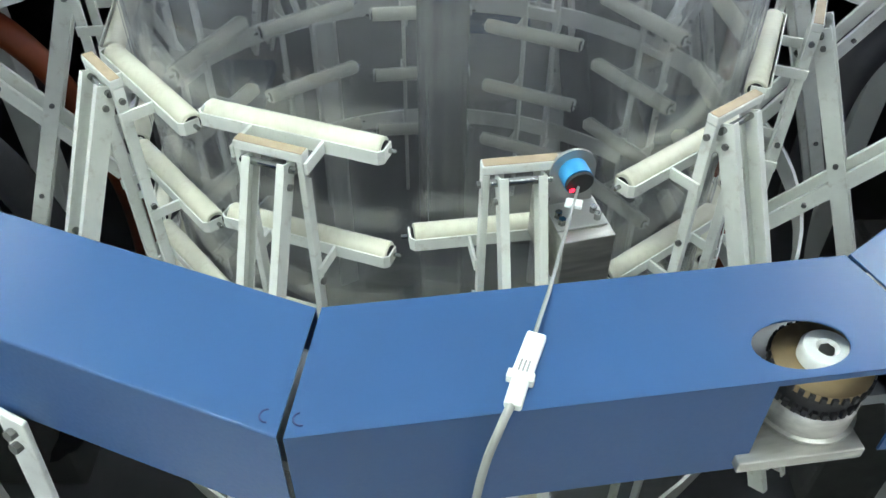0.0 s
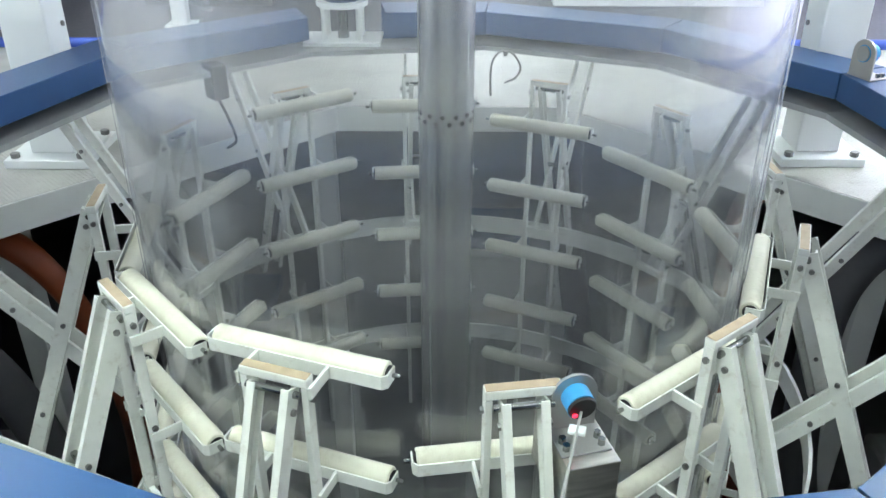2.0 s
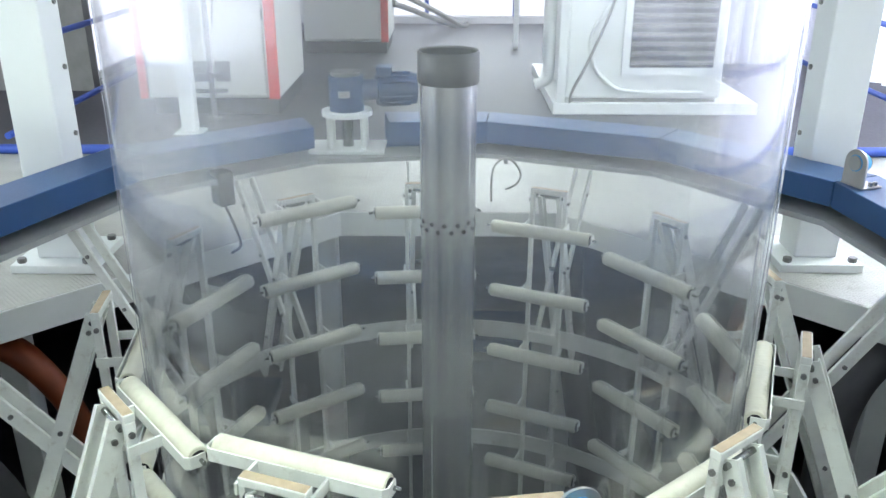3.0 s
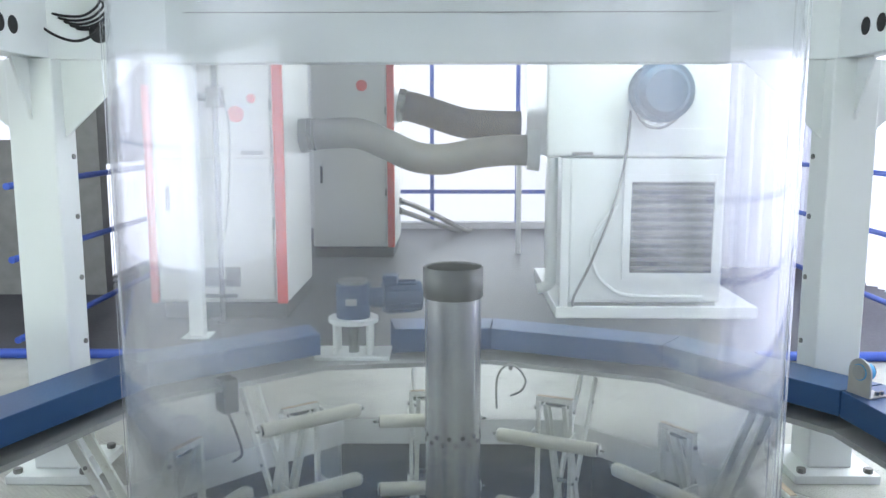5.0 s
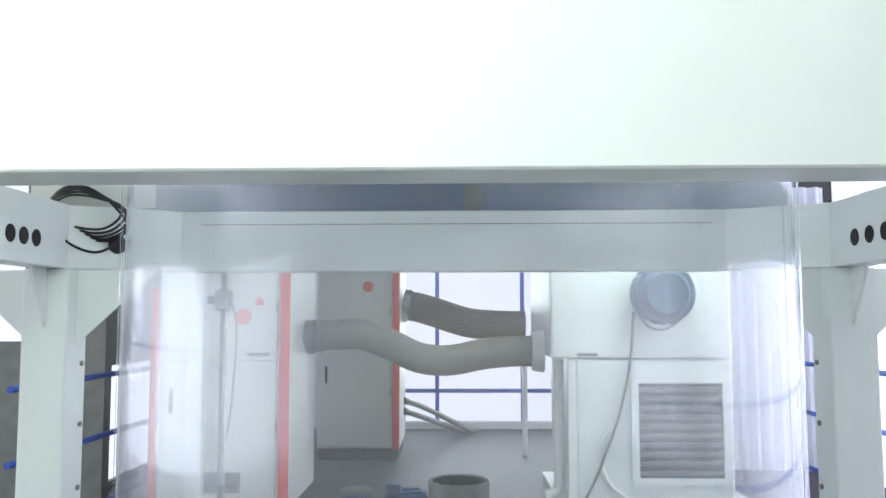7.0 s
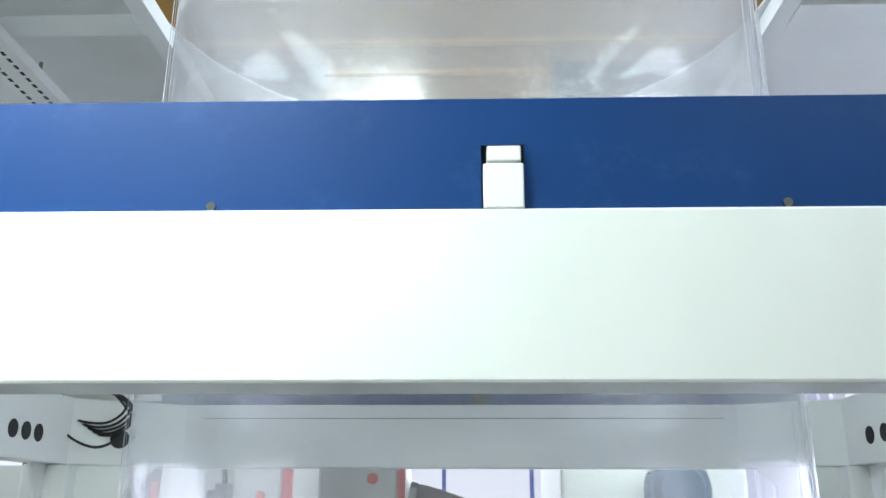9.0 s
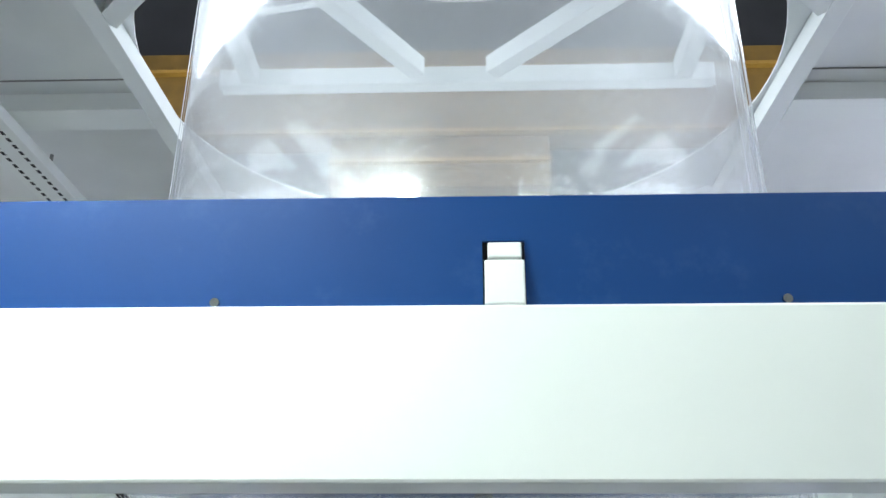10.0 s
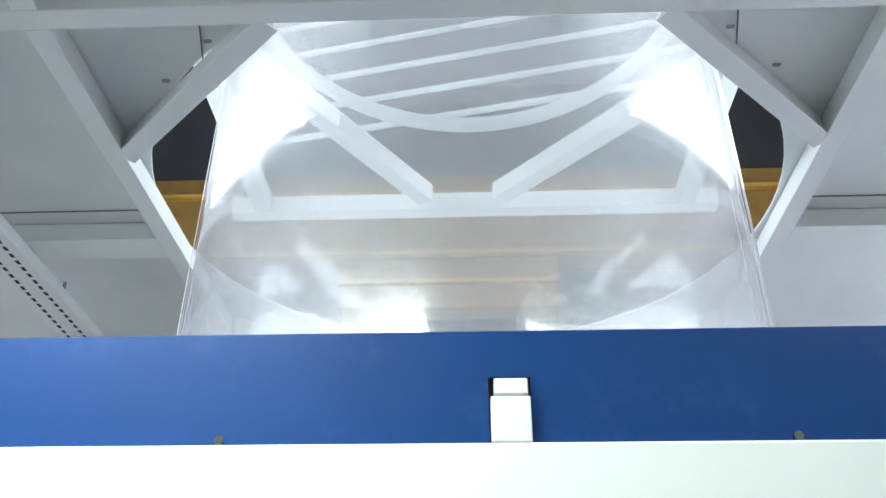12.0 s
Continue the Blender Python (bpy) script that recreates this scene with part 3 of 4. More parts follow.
def build_pulley():
    pulley = thing("idler_pulley", "steel chain pulley with a white hub, seen through the cover's cut-out", "pulley", m=pose(0.607, -1.762, 0, 0, 0, -81.5))
    part("seat", box(B(), (-0.09, -0.15, 0.1), (0.1, 0.062, 0.125), 0.003), MILLED, pulley, "bright milled seat plate")
    part("drum", lathe(B(), [(0, 0.126), (0.086, 0.126), (0.086, 0.132), (0.079, 0.134), (0.079, 0.176), (0.076, 0.18), (0, 0.18)], 40), MILLED, pulley, "turned aluminium drum", smooth=True)
    part("groove", lathe(B(), [(0, 0.18), (0.07, 0.18), (0.07, 0.225), (0, 0.225)], 40), BLACK, pulley, "black groove between drum and wheel", smooth=True)
    part("chain_wheel", lathe(B(), [(0.0, 0.225), (0.078, 0.225), (0.078, 0.24), (0.0, 0.24)], 40), CHAIN, pulley, "brown toothed wheel")
    for k in range(30):
        a = k * 12
        for tz, tr in ((0.187, 0.071), (0.232, 0.077)):
            part("tooth", box(B(), (-0.006, -0.0045, -0.007), (0.006, 0.0045, 0.007), 0.001, Matrix.Translation(polar(tr, a) + Vector((0, 0, tz))) @ Matrix.Rotation(radians(a), 4, "Z")), BLACK, pulley)
    part("hub", lathe(B(), [(0.013, 0.241), (0.041, 0.241), (0.041, 0.261), (0.037, 0.267), (0.018, 0.267), (0.013, 0.26)], 32), CLEAN, pulley, "white plastic hub", smooth=True)
    part("bolt", rod(B(), (0, 0, 0.242), (0, 0, 0.264), 0.012, seg=6), BOLT, pulley)
    part("guide_plate", box(B(), (-0.125, -0.13, 0.236), (-0.09, 0.12, 0.24), 0.001), ALU, pulley, "pale plate behind the wheel")


build_pulley()


def build_gearmotor():
    gm = thing("gear_motor", "dark blue gear motor on a white flange on the ring", "motor")
    c = polar(1.86, 107.0)
    def cyl(r, z0, z1, seg=32):
        return rod(B(), (c.x, c.y, z0), (c.x, c.y, z1), r, seg=seg)
    part("flange", cyl(0.135, 0.335, 0.36), CLEAN, gm, "white round flange")
    part("base_plate", box(B(), (c.x - 0.2, c.y - 0.12, RING - 0.165), (c.x + 0.2, c.y + 0.12, RING - 0.145), 0.004), CLEAN, gm)
    for dx in (-0.09, 0.09):
        for dy in (-0.06, 0.06):
            part("pillar", rod(B(), (c.x + dx, c.y + dy, RING - 0.145), (c.x + dx, c.y + dy, 0.335), 0.016, seg=12), WHITE, gm)
    part("gearbox", cyl(0.092, 0.36, 0.545), MOTOR, gm, smooth=True)
    part("cap", cyl(0.08, 0.545, 0.565), DULL, gm)
    part("shaft", cyl(0.03, RING - 0.145, 0.335), STEEL, gm)
    m0, m1 = Vector((c.x + 0.07, c.y + 0.02, 0.46)), Vector((c.x + 0.36, c.y + 0.09, 0.46))
    d = (m1 - m0).normalized()
    part("neck", rod(B(), m0, m0 + d * 0.09, 0.055, seg=24), MOTOR, gm)
    mo = part("motor_body", rod(B(), m0 + d * 0.09, m1, 0.083, seg=28), MOTOR, gm, smooth=True)
    for k in range(14):
        a = radians(k * 360 / 14)
        side = d.orthogonal().normalized()
        up = d.cross(side)
        o = (side * math.cos(a) + up * math.sin(a)) * 0.086
        part("fin", bar(B(), m0 + d * 0.11 + o, m1 - d * 0.03 + o, 0.004, 0.012, o, 0), MOTOR, mo)
    part("terminal_box", box(B(), (c.x + 0.16, c.y - 0.02, 0.538), (c.x + 0.24, c.y + 0.09, 0.588), 0.006), MOTOR, gm)
    part("name_plate", box(B(), (c.x - 0.03, c.y - 0.0945, 0.44), (c.x + 0.03, c.y - 0.09, 0.475)), ALU, gm)


build_gearmotor()

# ---- sizing cage: stands with rollers ----
ARMS = [(6, -0.15), (36, -0.08), (66, -0.02), (96, 0.05), (126.5, 0.12), (156, -0.124), (188, -0.02),
        (221, 0.05), (250.4, 0.12), (278.8, -0.14), (308.2, -0.055), (338.3, 0.0)]
RR = 0.031


def build_roller():
    """A roller in its bracket: the roller's line is y, the film lies to -x."""
    unit = thing("guide_roller", "cream plastic film guide roller in a white steel bracket", "roller", "film guide rollers")
    half = 0.23
    part("roller", lathe(B(), [(0.0, -half), (RR - 0.003, -half), (RR, -half + 0.003), (RR, half - 0.003), (RR - 0.003, half), (0.0, half)], 24,
                         m=pose(0, 0, 0, 90, 0, 0)), ROLLER, unit, smooth=True)
    for s in (-1, 1):
        part("end_cap", rod(B(), (0, s * (half - 0.002), 0), (0, s * (half + 0.003), 0), 0.022, seg=16), BLACK, unit, "black bearing cap")
        part("axle", rod(B(), (0, s * half, 0), (0, s * (half + 0.03), 0), 0.006, seg=10), STEEL, unit)
        part("tab", box(B(), (0.04, s * 0.094 - 0.004, -0.016), (0.13, s * 0.094 + 0.004, 0.016), 0.001), ARM, unit)
    # flat strip bent to a shallow U
    e, x0, x1, t = half + 0.012, -0.014, 0.04, 0.004
    path = [(x0, -e), (x1 - 0.012, -e), (x1, -e + 0.012), (x1, e - 0.012), (x1 - 0.012, e), (x0, e)]
    inside = [(x0, -e + t), (x1 - 0.014, -e + t), (x1 - t, -e + 0.014), (x1 - t, e - 0.014), (x1 - 0.014, e - t), (x0, e - t)]
    bm = B()
    rows = [[bm.verts.new((x, y, z)) for x, y in pts] for pts, z in ((path, 0.018), (inside, 0.018), (inside, -0.018), (path, -0.018))]
    for a, b in zip(rows, rows[1:] + rows[:1]):
        for k in range(5):
            bm.faces.new((a[k], a[k + 1], b[k + 1], b[k]))
    for k in (0, 5):
        bm.faces.new([r[k] for r in rows])
    part("bracket", bm, ARM, unit)
    return unit


PORTAL = 0.155


def build_stand():
    """A stand at az 0: an upright portal behind the rollers, hinged legs leaning outward, crossing bars up to the ring."""
    st = thing("roller_stand", "chipped white-painted steel roller stand with hinged scissor legs", "stand", "roller stands")
    rp, top, low = 1.148, PORTAL, -1.75
    for s in (-1, 1):
        part("post", bar(B(), (rp, s * 0.079, low), (rp, s * 0.079, top - 0.024), 0.03, 0.018, (0, 1, 0)), ARM, st)
        # a leg is a channel: a web and two flanges turned inward
        bm = channel(B(), Vector((rp + 0.014, s * 0.054, top - 0.03)), Vector((rp + 0.44, s * 0.054, top - 1.1)), Vector((0, -s, 0)), 0.052, 0.02, 0.005)
        part("leg", bm, ARM, st)
        part("cross_bar", bar(B(), (rp + 0.03, s * 0.04, -0.62), (1.73, s * 0.04, 0.09), 0.055, 0.014, (0, 1, 0)), ARM, st)
        for u in (0.05, 0.4, 0.75):
            x, z = rp + 0.014 + 0.426 * u, top - 0.03 - 1.07 * u
            part("bolt", rod(B(), (x, s * 0.055, z), (x, s * 0.063, z), 0.009, seg=6), BOLT, st)
        for u in (0.2, 0.55, 0.85):
            x, z = rp + 0.03 + (1.73 - rp - 0.03) * u, -0.62 + 0.71 * u
            part("bolt", rod(B(), (x, s * 0.047, z), (x, s * 0.056, z), 0.009, seg=6), BOLT, st)
        for z in (top - 0.06, -0.25, -0.55, -0.9):
            part("bolt", rod(B(), (rp, s * 0.088, z), (rp, s * 0.097, z), 0.009, seg=6), BOLT, st)
    part("top_bar", box(B(), (rp - 0.016, -0.088, top - 0.024), (rp + 0.016, 0.088, top), 0.003), ARM, st)
    part("worn_edge", box(B(), (rp - 0.013, -0.085, top), (rp + 0.013, 0.085, top + 0.0015)), WORN, st, "bare worn top edge")
    part("shaft", rod(B(), (rp + 0.018, -0.07, top - 0.045), (rp + 0.018, 0.07, top - 0.045), 0.009, seg=14), STEEL, st)
    part("shaft", rod(B(), (rp + 0.19, -0.05, top - 0.48), (rp + 0.19, 0.05, top - 0.48), 0.011, seg=14), STEEL, st)
    part("tie_bar", box(B(), (rp - 0.01, -0.07, -0.62), (rp + 0.01, 0.07, -0.59), 0.002), ARM, st)
    return st


def build_cage():
    unit, st = build_roller(), build_stand()
    for n, (az, z0) in enumerate(ARMS):
        turn = Matrix.Rotation(radians(az), 4, "Z")
        for k in range(5):
            m = turn @ Matrix.Translation((1.0 + RR + 0.004, 0, z0 - 0.328 * k))
            if n == 0 and k == 0:
                unit.matrix_basis = m
            else:
                copy_thing(unit, m)
        if n == 0:
            st.matrix_basis = turn
        else:
            copy_thing(st, turn)
    for z in (-0.7, -1.38):
        hoop = part("cage_hoop", lathe(B(), [(1.32, z - 0.045), (1.332, z - 0.045), (1.332, z + 0.045), (1.32, z + 0.045)], 72, closed=True), ARM, smooth=True)
        tagged(hoop, "flat white steel hoop round the roller stands", "machine hoop", "cage hoops")


build_cage()


def build_sensor(az, r, z, label, block=True):
    """An ultrasonic sensor on an angle bracket, facing the film: the line to the film is -x."""
    m = Matrix.Rotation(radians(az), 4, "Z") @ Matrix.Translation((r, 0, z))
    se = thing("distance_sensor", label, "sensor", "film sensors", m=m)
    if block:
        part("mount_block", box(B(), (-0.13, -0.058, -0.26), (0.085, 0.066, -0.11), 0.003), MILLED, se, "bare steel mounting block")
    part("foot_plate", box(B(), (-0.05, -0.06, -0.11), (0.05, 0.06, -0.104), 0.002), ALU, se)
    bm = B()
    n = 20
    pts = [(-0.055, -0.104), (0.055, -0.104)] + [(0.055 * math.cos(math.pi * k / n), 0.055 * math.sin(math.pi * k / n) - 0.013) for k in range(n + 1)]
    lo = [bm.verts.new((-0.048, y, zz)) for y, zz in pts]
    hi = [bm.verts.new((-0.04, y, zz)) for y, zz in pts]
    bm.faces.new(lo)
    bm.faces.new(hi)
    for k in range(len(pts)):
        bm.faces.new((lo[k], lo[(k + 1) % len(pts)], hi[(k + 1) % len(pts)], hi[k]))
    part("upright_plate", bm, ALU, se)
    part("barrel", rod(B(), (-0.05, 0, -0.013), (0.0, 0, -0.016), 0.034, seg=32), SENSORBLUE, se, "light blue sensor barrel", smooth=True)
    part("transducer", rod(B(), (-0.056, 0, -0.013), (-0.05, 0, -0.013), 0.03, seg=28), FLANGE, se, "grey sensing face")
    part("end_cap", rod(B(), (0.0, 0, -0.016), (0.006, 0, -0.017), 0.0335, 0.031, seg=32), BLACK, se, "black end cap")
    part("led", rod(B(), (0.006, -0.018, -0.03), (0.009, -0.018, -0.031), 0.006, seg=12), REDLED, se, "glowing red lamp")
    for sy in (-1, 1):
        for x in (0.005, 0.03):
            part("bolt", rod(B(), (x, sy * 0.042, -0.104), (x, sy * 0.042, -0.088), 0.009, seg=6), STEEL, se)
    return se


build_sensor(-75.4, 1.208, 0.137, "light blue distance sensor on a steel bracket, its red lamp lit")
build_sensor(21.0, 1.8, 0.421, "light blue distance sensor on the blue guard ring", False)


def build_cable():
    cb = thing("sensor_cable", "grey sensor cable with a white plug lying over the guard", "cable")
    s = Matrix.Rotation(radians(-75.4), 4, "Z") @ Matrix.Translation((1.208, 0, 0.137))
    a = s @ Vector((0.007, -0.004, -0.024))
    b = Vector((0.142, -1.795, RING + 0.013))
    edge = Vector((0.175, -1.691, RING + 0.0065))
    part("thin_lead", sweep(B(), [a, a.lerp(edge, 0.12), a.lerp(edge, 0.5), a.lerp(edge, 0.9), edge, edge.lerp(b, 0.5) + Vector((0, 0, 0.002)), b], 0.0034, 8), CABLE, cb, smooth=True)
    tilt = (edge - a).to_track_quat("Y", "Z").to_matrix().to_4x4()
    part("tag", box(B(), (-0.016, -0.024, -0.004), (0.02, 0.024, 0.004), 0.003, Matrix.Translation(a.lerp(edge, 0.2) + Vector((0.002, 0, -0.002))) @ tilt), CLEAN, cb, "white paper tag")
    bm = B()
    box(bm, (-0.015, -0.045, 0), (0.015, 0.045, 0.016), 0.003, pose(0.132, -1.83, RING + 0.001, 0, 0, -20))
    part("plug", bm, CLEAN, cb, "white cable plug")
    bm = B()
    box(bm, (-0.013, -0.03, 0), (0.013, 0.03, 0.015), 0.004, pose(0.112, -1.89, RING + 0.001, 0, 0, -17))
    box(bm, (-0.02, -0.008, 0.001), (0.02, 0.008, 0.017), 0.002, pose(0.118, -1.868, RING + 0.001, 0, 0, -17))
    part("socket", bm, ARM, cb)
    for x in (-0.006, 0.0, 0.006):
        part("pin", box(B(), (x - 0.0015, -0.035, 0.016), (x + 0.0015, -0.012, 0.0167), 0, pose(0.132, -1.83, RING + 0.001, 0, 0, -20)), DUCT, cb)
    part("thick_lead", sweep(B(), [(0.105, -1.91, 0.318), (0.094, -1.932, 0.319), (0.083, -1.952, 0.305), (0.07, -1.958, 0.25), (0.059, -1.956, 0.15), (0.05, -1.956, 0.0), (0.06, -1.97, -0.19)], 0.0066, 10), CABLE, cb, smooth=True)


build_cable()

# ---- upper frame: columns and beams ----
Z0, Z1 = 1.673, 1.962


def build_frame():
    frame_pts = [(-1.34, 1.34), (1.28, 1.34), (1.72, 1.1), (1.72, -1.1), (1.3, -1.34), (-1.34, -1.34), (-1.81, -1.05), (-1.81, 1.05)]
    frame_ob = thing("ring_beam", "white-painted box-steel ring beam carried by the columns", "beam")
    n = len(frame_pts)
    for i in range(n):
        p, q = Vector(frame_pts[i]), Vector(frame_pts[(i + 1) % n])
        d = (q - p).normalized()
        side = Vector((-d.y, d.x)) * 0.065
        bm = B()
        prism(bm, [tuple(v) for v in (p - side, q - side, q + side, p + side)], Z0, Z1, 0.006)
        part("beam", bm, CLEAN, frame_ob)
    for sx in (-1, 1):
        # oval and round holes in the outer girders
        for k in range(3):
            x, y = (1.6525, 0.83 - 0.125 * k) if sx > 0 else (-1.7425, 0.73 - 0.1 * k)
            part("hole", rod(B(), (x, y, 1.785), (x + sx * 0.006, y, 1.785), 0.036, seg=20), BLACK, frame_ob)
    c = Vector((-1.6, 1.175, 1.79))
    nrm = Vector((0.525, -0.851, 0))
    part("hole", rod(B(), c + nrm * 0.055, c + nrm * 0.0675, 0.042, seg=20), BLACK, frame_ob)
    part("joint_line", box(B(), (-1.24, 1.270, 1.896), (1.2, 1.2755, 1.9)), BOLT, frame_ob)
    for sx in (-1, 1):
        for sy in (-1, 1):
            col = thing("column", "white-painted square steel column bolted to the deck", "column", "columns round the bubble")
            cx, cy = (1.72 if sx > 0 else -1.81), sy * (1.105 if sx > 0 else 1.05)
            part("shaft", box(B(), (cx - 0.1, cy - 0.1, DECK + 0.04), (cx + 0.1, cy + 0.1, Z0 - 0.002), 0.008), CLEAN, col)
            part("base_plate", box(B(), (cx - 0.19, cy - 0.19, DECK), (cx + 0.19, cy + 0.19, DECK + 0.04), 0.004), CLEAN, col)
            for i in (-1, 1):
                for j in (-1, 1):
                    part("bolt", rod(B(), (cx + i * 0.15, cy + j * 0.15, DECK + 0.04), (cx + i * 0.15, cy + j * 0.15, DECK + 0.062), 0.02, seg=6), BOLT, col)
            for zb in (1.25, 0.98, 0.7, 0.4):
                part("bolt", rod(B(), (cx - sx * 0.1, cy + 0.05, zb), (cx - sx * 0.11, cy + 0.05, zb), 0.012, seg=6), BOLT, col)
            for dx, dy in ((-1, 0), (1, 0), (0, -1), (0, 1)):
                bm = B()
                w = 0.006
                p0 = Vector((cx + dx * 0.1, cy + dy * 0.1, 0))
                reach, drop = (0.46, 0.34) if dx else (0.24, 0.26)
                p1 = Vector((cx + dx * reach, cy + dy * reach, 0))
                s = Vector((dy, dx, 0)) * w
                vs = [bm.verts.new(v) for v in (p0 + s + Vector((0, 0, Z0 - 0.003)), p1 + s + Vector((0, 0, Z0 - 0.003)), p0 + s + Vector((0, 0, Z0 - drop)),
                                                p0 - s + Vector((0, 0, Z0 - 0.003)), p1 - s + Vector((0, 0, Z0 - 0.003)), p0 - s + Vector((0, 0, Z0 - drop)))]
                for f in ((0, 1, 2), (5, 4, 3), (0, 3, 4, 1), (1, 4, 5, 2), (2, 5, 3, 0)):
                    bm.faces.new([vs[i] for i in f])
                part("gusset", bm, CLEAN, col)
    # blue panels above the front and rear beams
    for sy in (-1, 1):
        pan = thing("blue_panel", "deep blue sheet-metal guard panel on top of the white beam", "machine guard", "blue guard panels")
        y = sy * 1.385
        bm = B()
        box(bm, (-1.6, y - 0.003, Z1), (0.035, y + 0.003, 2.166))
        box(bm, (0.108, y - 0.003, Z1), (1.6, y + 0.003, 2.166))
        box(bm, (0.035, y - 0.003, 2.083), (0.108, y + 0.003, 2.166))
        box(bm, (-1.6, min(y, y - sy * 0.25), 2.166), (1.6, max(y, y - sy * 0.25), 2.172))
        part("sheet", bm, DEEP_BLUE, pan)
        for x in (-0.42, 0.54):
            part("screw", rod(B(), (x, y + sy * 0.003, Z1 + 0.01), (x, y + sy * 0.01, Z1 + 0.01), 0.008, seg=12), STEEL, pan)
        # a black box draws the shade in the gap round the lug
        part("notch_shade", box(B(), (0.03, min(y - sy * 0.03, y - sy * 0.02), Z1), (0.113, max(y - sy * 0.03, y - sy * 0.02), 2.095)), BLACK, pan, "black box that stands in for the shade behind the notch")
        part("lug", box(B(), (0.038, y - 0.018, Z1), (0.106, y + 0.018, 2.043), 0.003), CLEAN, pan, "white lug in the notch")
        part("lug_cap", box(B(), (0.044, y - 0.016, 2.047), (0.102, y + 0.016, 2.076), 0.003), CLEAN, pan)


build_frame()

# ---- upper deck seen from below ----
UP = 3.2


def build_upper():
    deck = thing("upper_deck", "pale grey steel platform overhead on white angle beams", "platform", kind="structure")
    n = 72
    inner, outer = [], []
    for k in range(n):
        a = radians(k * 360 / n)
        inner.append((-0.02 + 1.152 * math.cos(a), -0.09 + 1.152 * math.sin(a)))
        s = 7.0 / max(abs(math.cos(a)), abs(math.sin(a)))
        outer.append((s * math.cos(a), s * math.sin(a)))
    plane_with_hole("deck_plate", outer, inner, UP + 0.1, UP + 0.108, CEILP, deck)

    def beam(p, q, name="beam", w=0.068, lift=0.0):
        """An angle beam: an upright web and a foot flange."""
        bm = B()
        bar(bm, (*p, UP + 0.004 + lift), (*q, UP + 0.004 + lift), w, 0.008, (0, 0, 1), 0.002)
        bar(bm, (*p, UP + 0.053 + lift / 2), (*q, UP + 0.053 + lift / 2), w * 0.55, 0.088 - lift, (0, 0, 1), 0.002)
        part(name, bm, CLEAN, deck)
    for sx in (-1, 1):
        x = sx * 1.163
        beam((x, -1.165), (x, 1.33))
        beam((x, -1.236), (x, -6.5))
        beam((x, 1.41), (x, 6.5))
        beam((sx * 0.532, -1.16), (sx * 1.135, -0.59), "diagonal_beam", lift=0.003)
        beam((sx * 0.53, 1.33), (sx * 1.135, 0.76), "diagonal_beam", lift=0.003)
        beam((sx * 1.2, -0.03), (sx * 6.5, -0.03), "cross_beam", 0.14)
        part("deck_joint", box(B(), (min(sx * 1.2, sx * 2.2), -0.156, UP + 0.096), (max(sx * 1.2, sx * 2.2), -0.15, UP + 0.0995)), DUCT, deck)
        # a seam in the plate inside each corner, with its tack welds
        part("deck_seam", bar(B(), (sx * 0.74, -1.16, UP + 0.0985), (sx * 0.79, -0.93, UP + 0.0985), 0.004, 0.003), DUCT, deck)
        for u in (0.3, 0.7):
            part("weld", box(B(), (sx * (0.62 + 0.44 * u) - 0.012, -1.14 + 0.4 * u, UP + 0.094), (sx * (0.62 + 0.44 * u) + 0.012, -1.128 + 0.4 * u, UP + 0.0995), 0.002), FLANGE, deck)
    beam((-6.5, -1.2), (6.5, -1.2), "cross_beam")
    beam((-6.5, 1.37), (6.5, 1.37), "cross_beam")
    for y in (-3.4, 3.4):
        beam((-6.5, y), (6.5, y), "cross_beam")
    beam((-0.03, -1.24), (-0.03, -3.36), "cross_beam")
    beam((-0.03, 1.41), (-0.03, 3.36), "cross_beam")
    # perforated cable tray below the deck
    tray = thing("cable_tray", "pale perforated steel cable tray below the deck", "cable tray")
    part("tray", bar(B(), (-1.73, -2.6, UP - 0.03), (-1.842, 2.6, UP - 0.03), 0.16, 0.05, (0, 0, 1), 0.004), CLEAN, tray)
    for row in (-0.04, 0.034):
        for k in range(46):
            y = -0.65 + k * 0.051
            x = -1.73 - 0.0217 * (y + 2.6) + row
            part("slot", box(B(), (x - 0.007, y - 0.014, UP - 0.0565), (x + 0.007, y + 0.014, UP - 0.0552)), BLACK, tray)
    for y in (-2.0, 0.4, 1.6):
        x = -1.73 - 0.0217 * (y + 2.6)
        part("hanger", rod(B(), (x, y, UP - 0.005), (x, y, UP + 0.1), 0.008, seg=8), STEEL, tray)


build_upper()


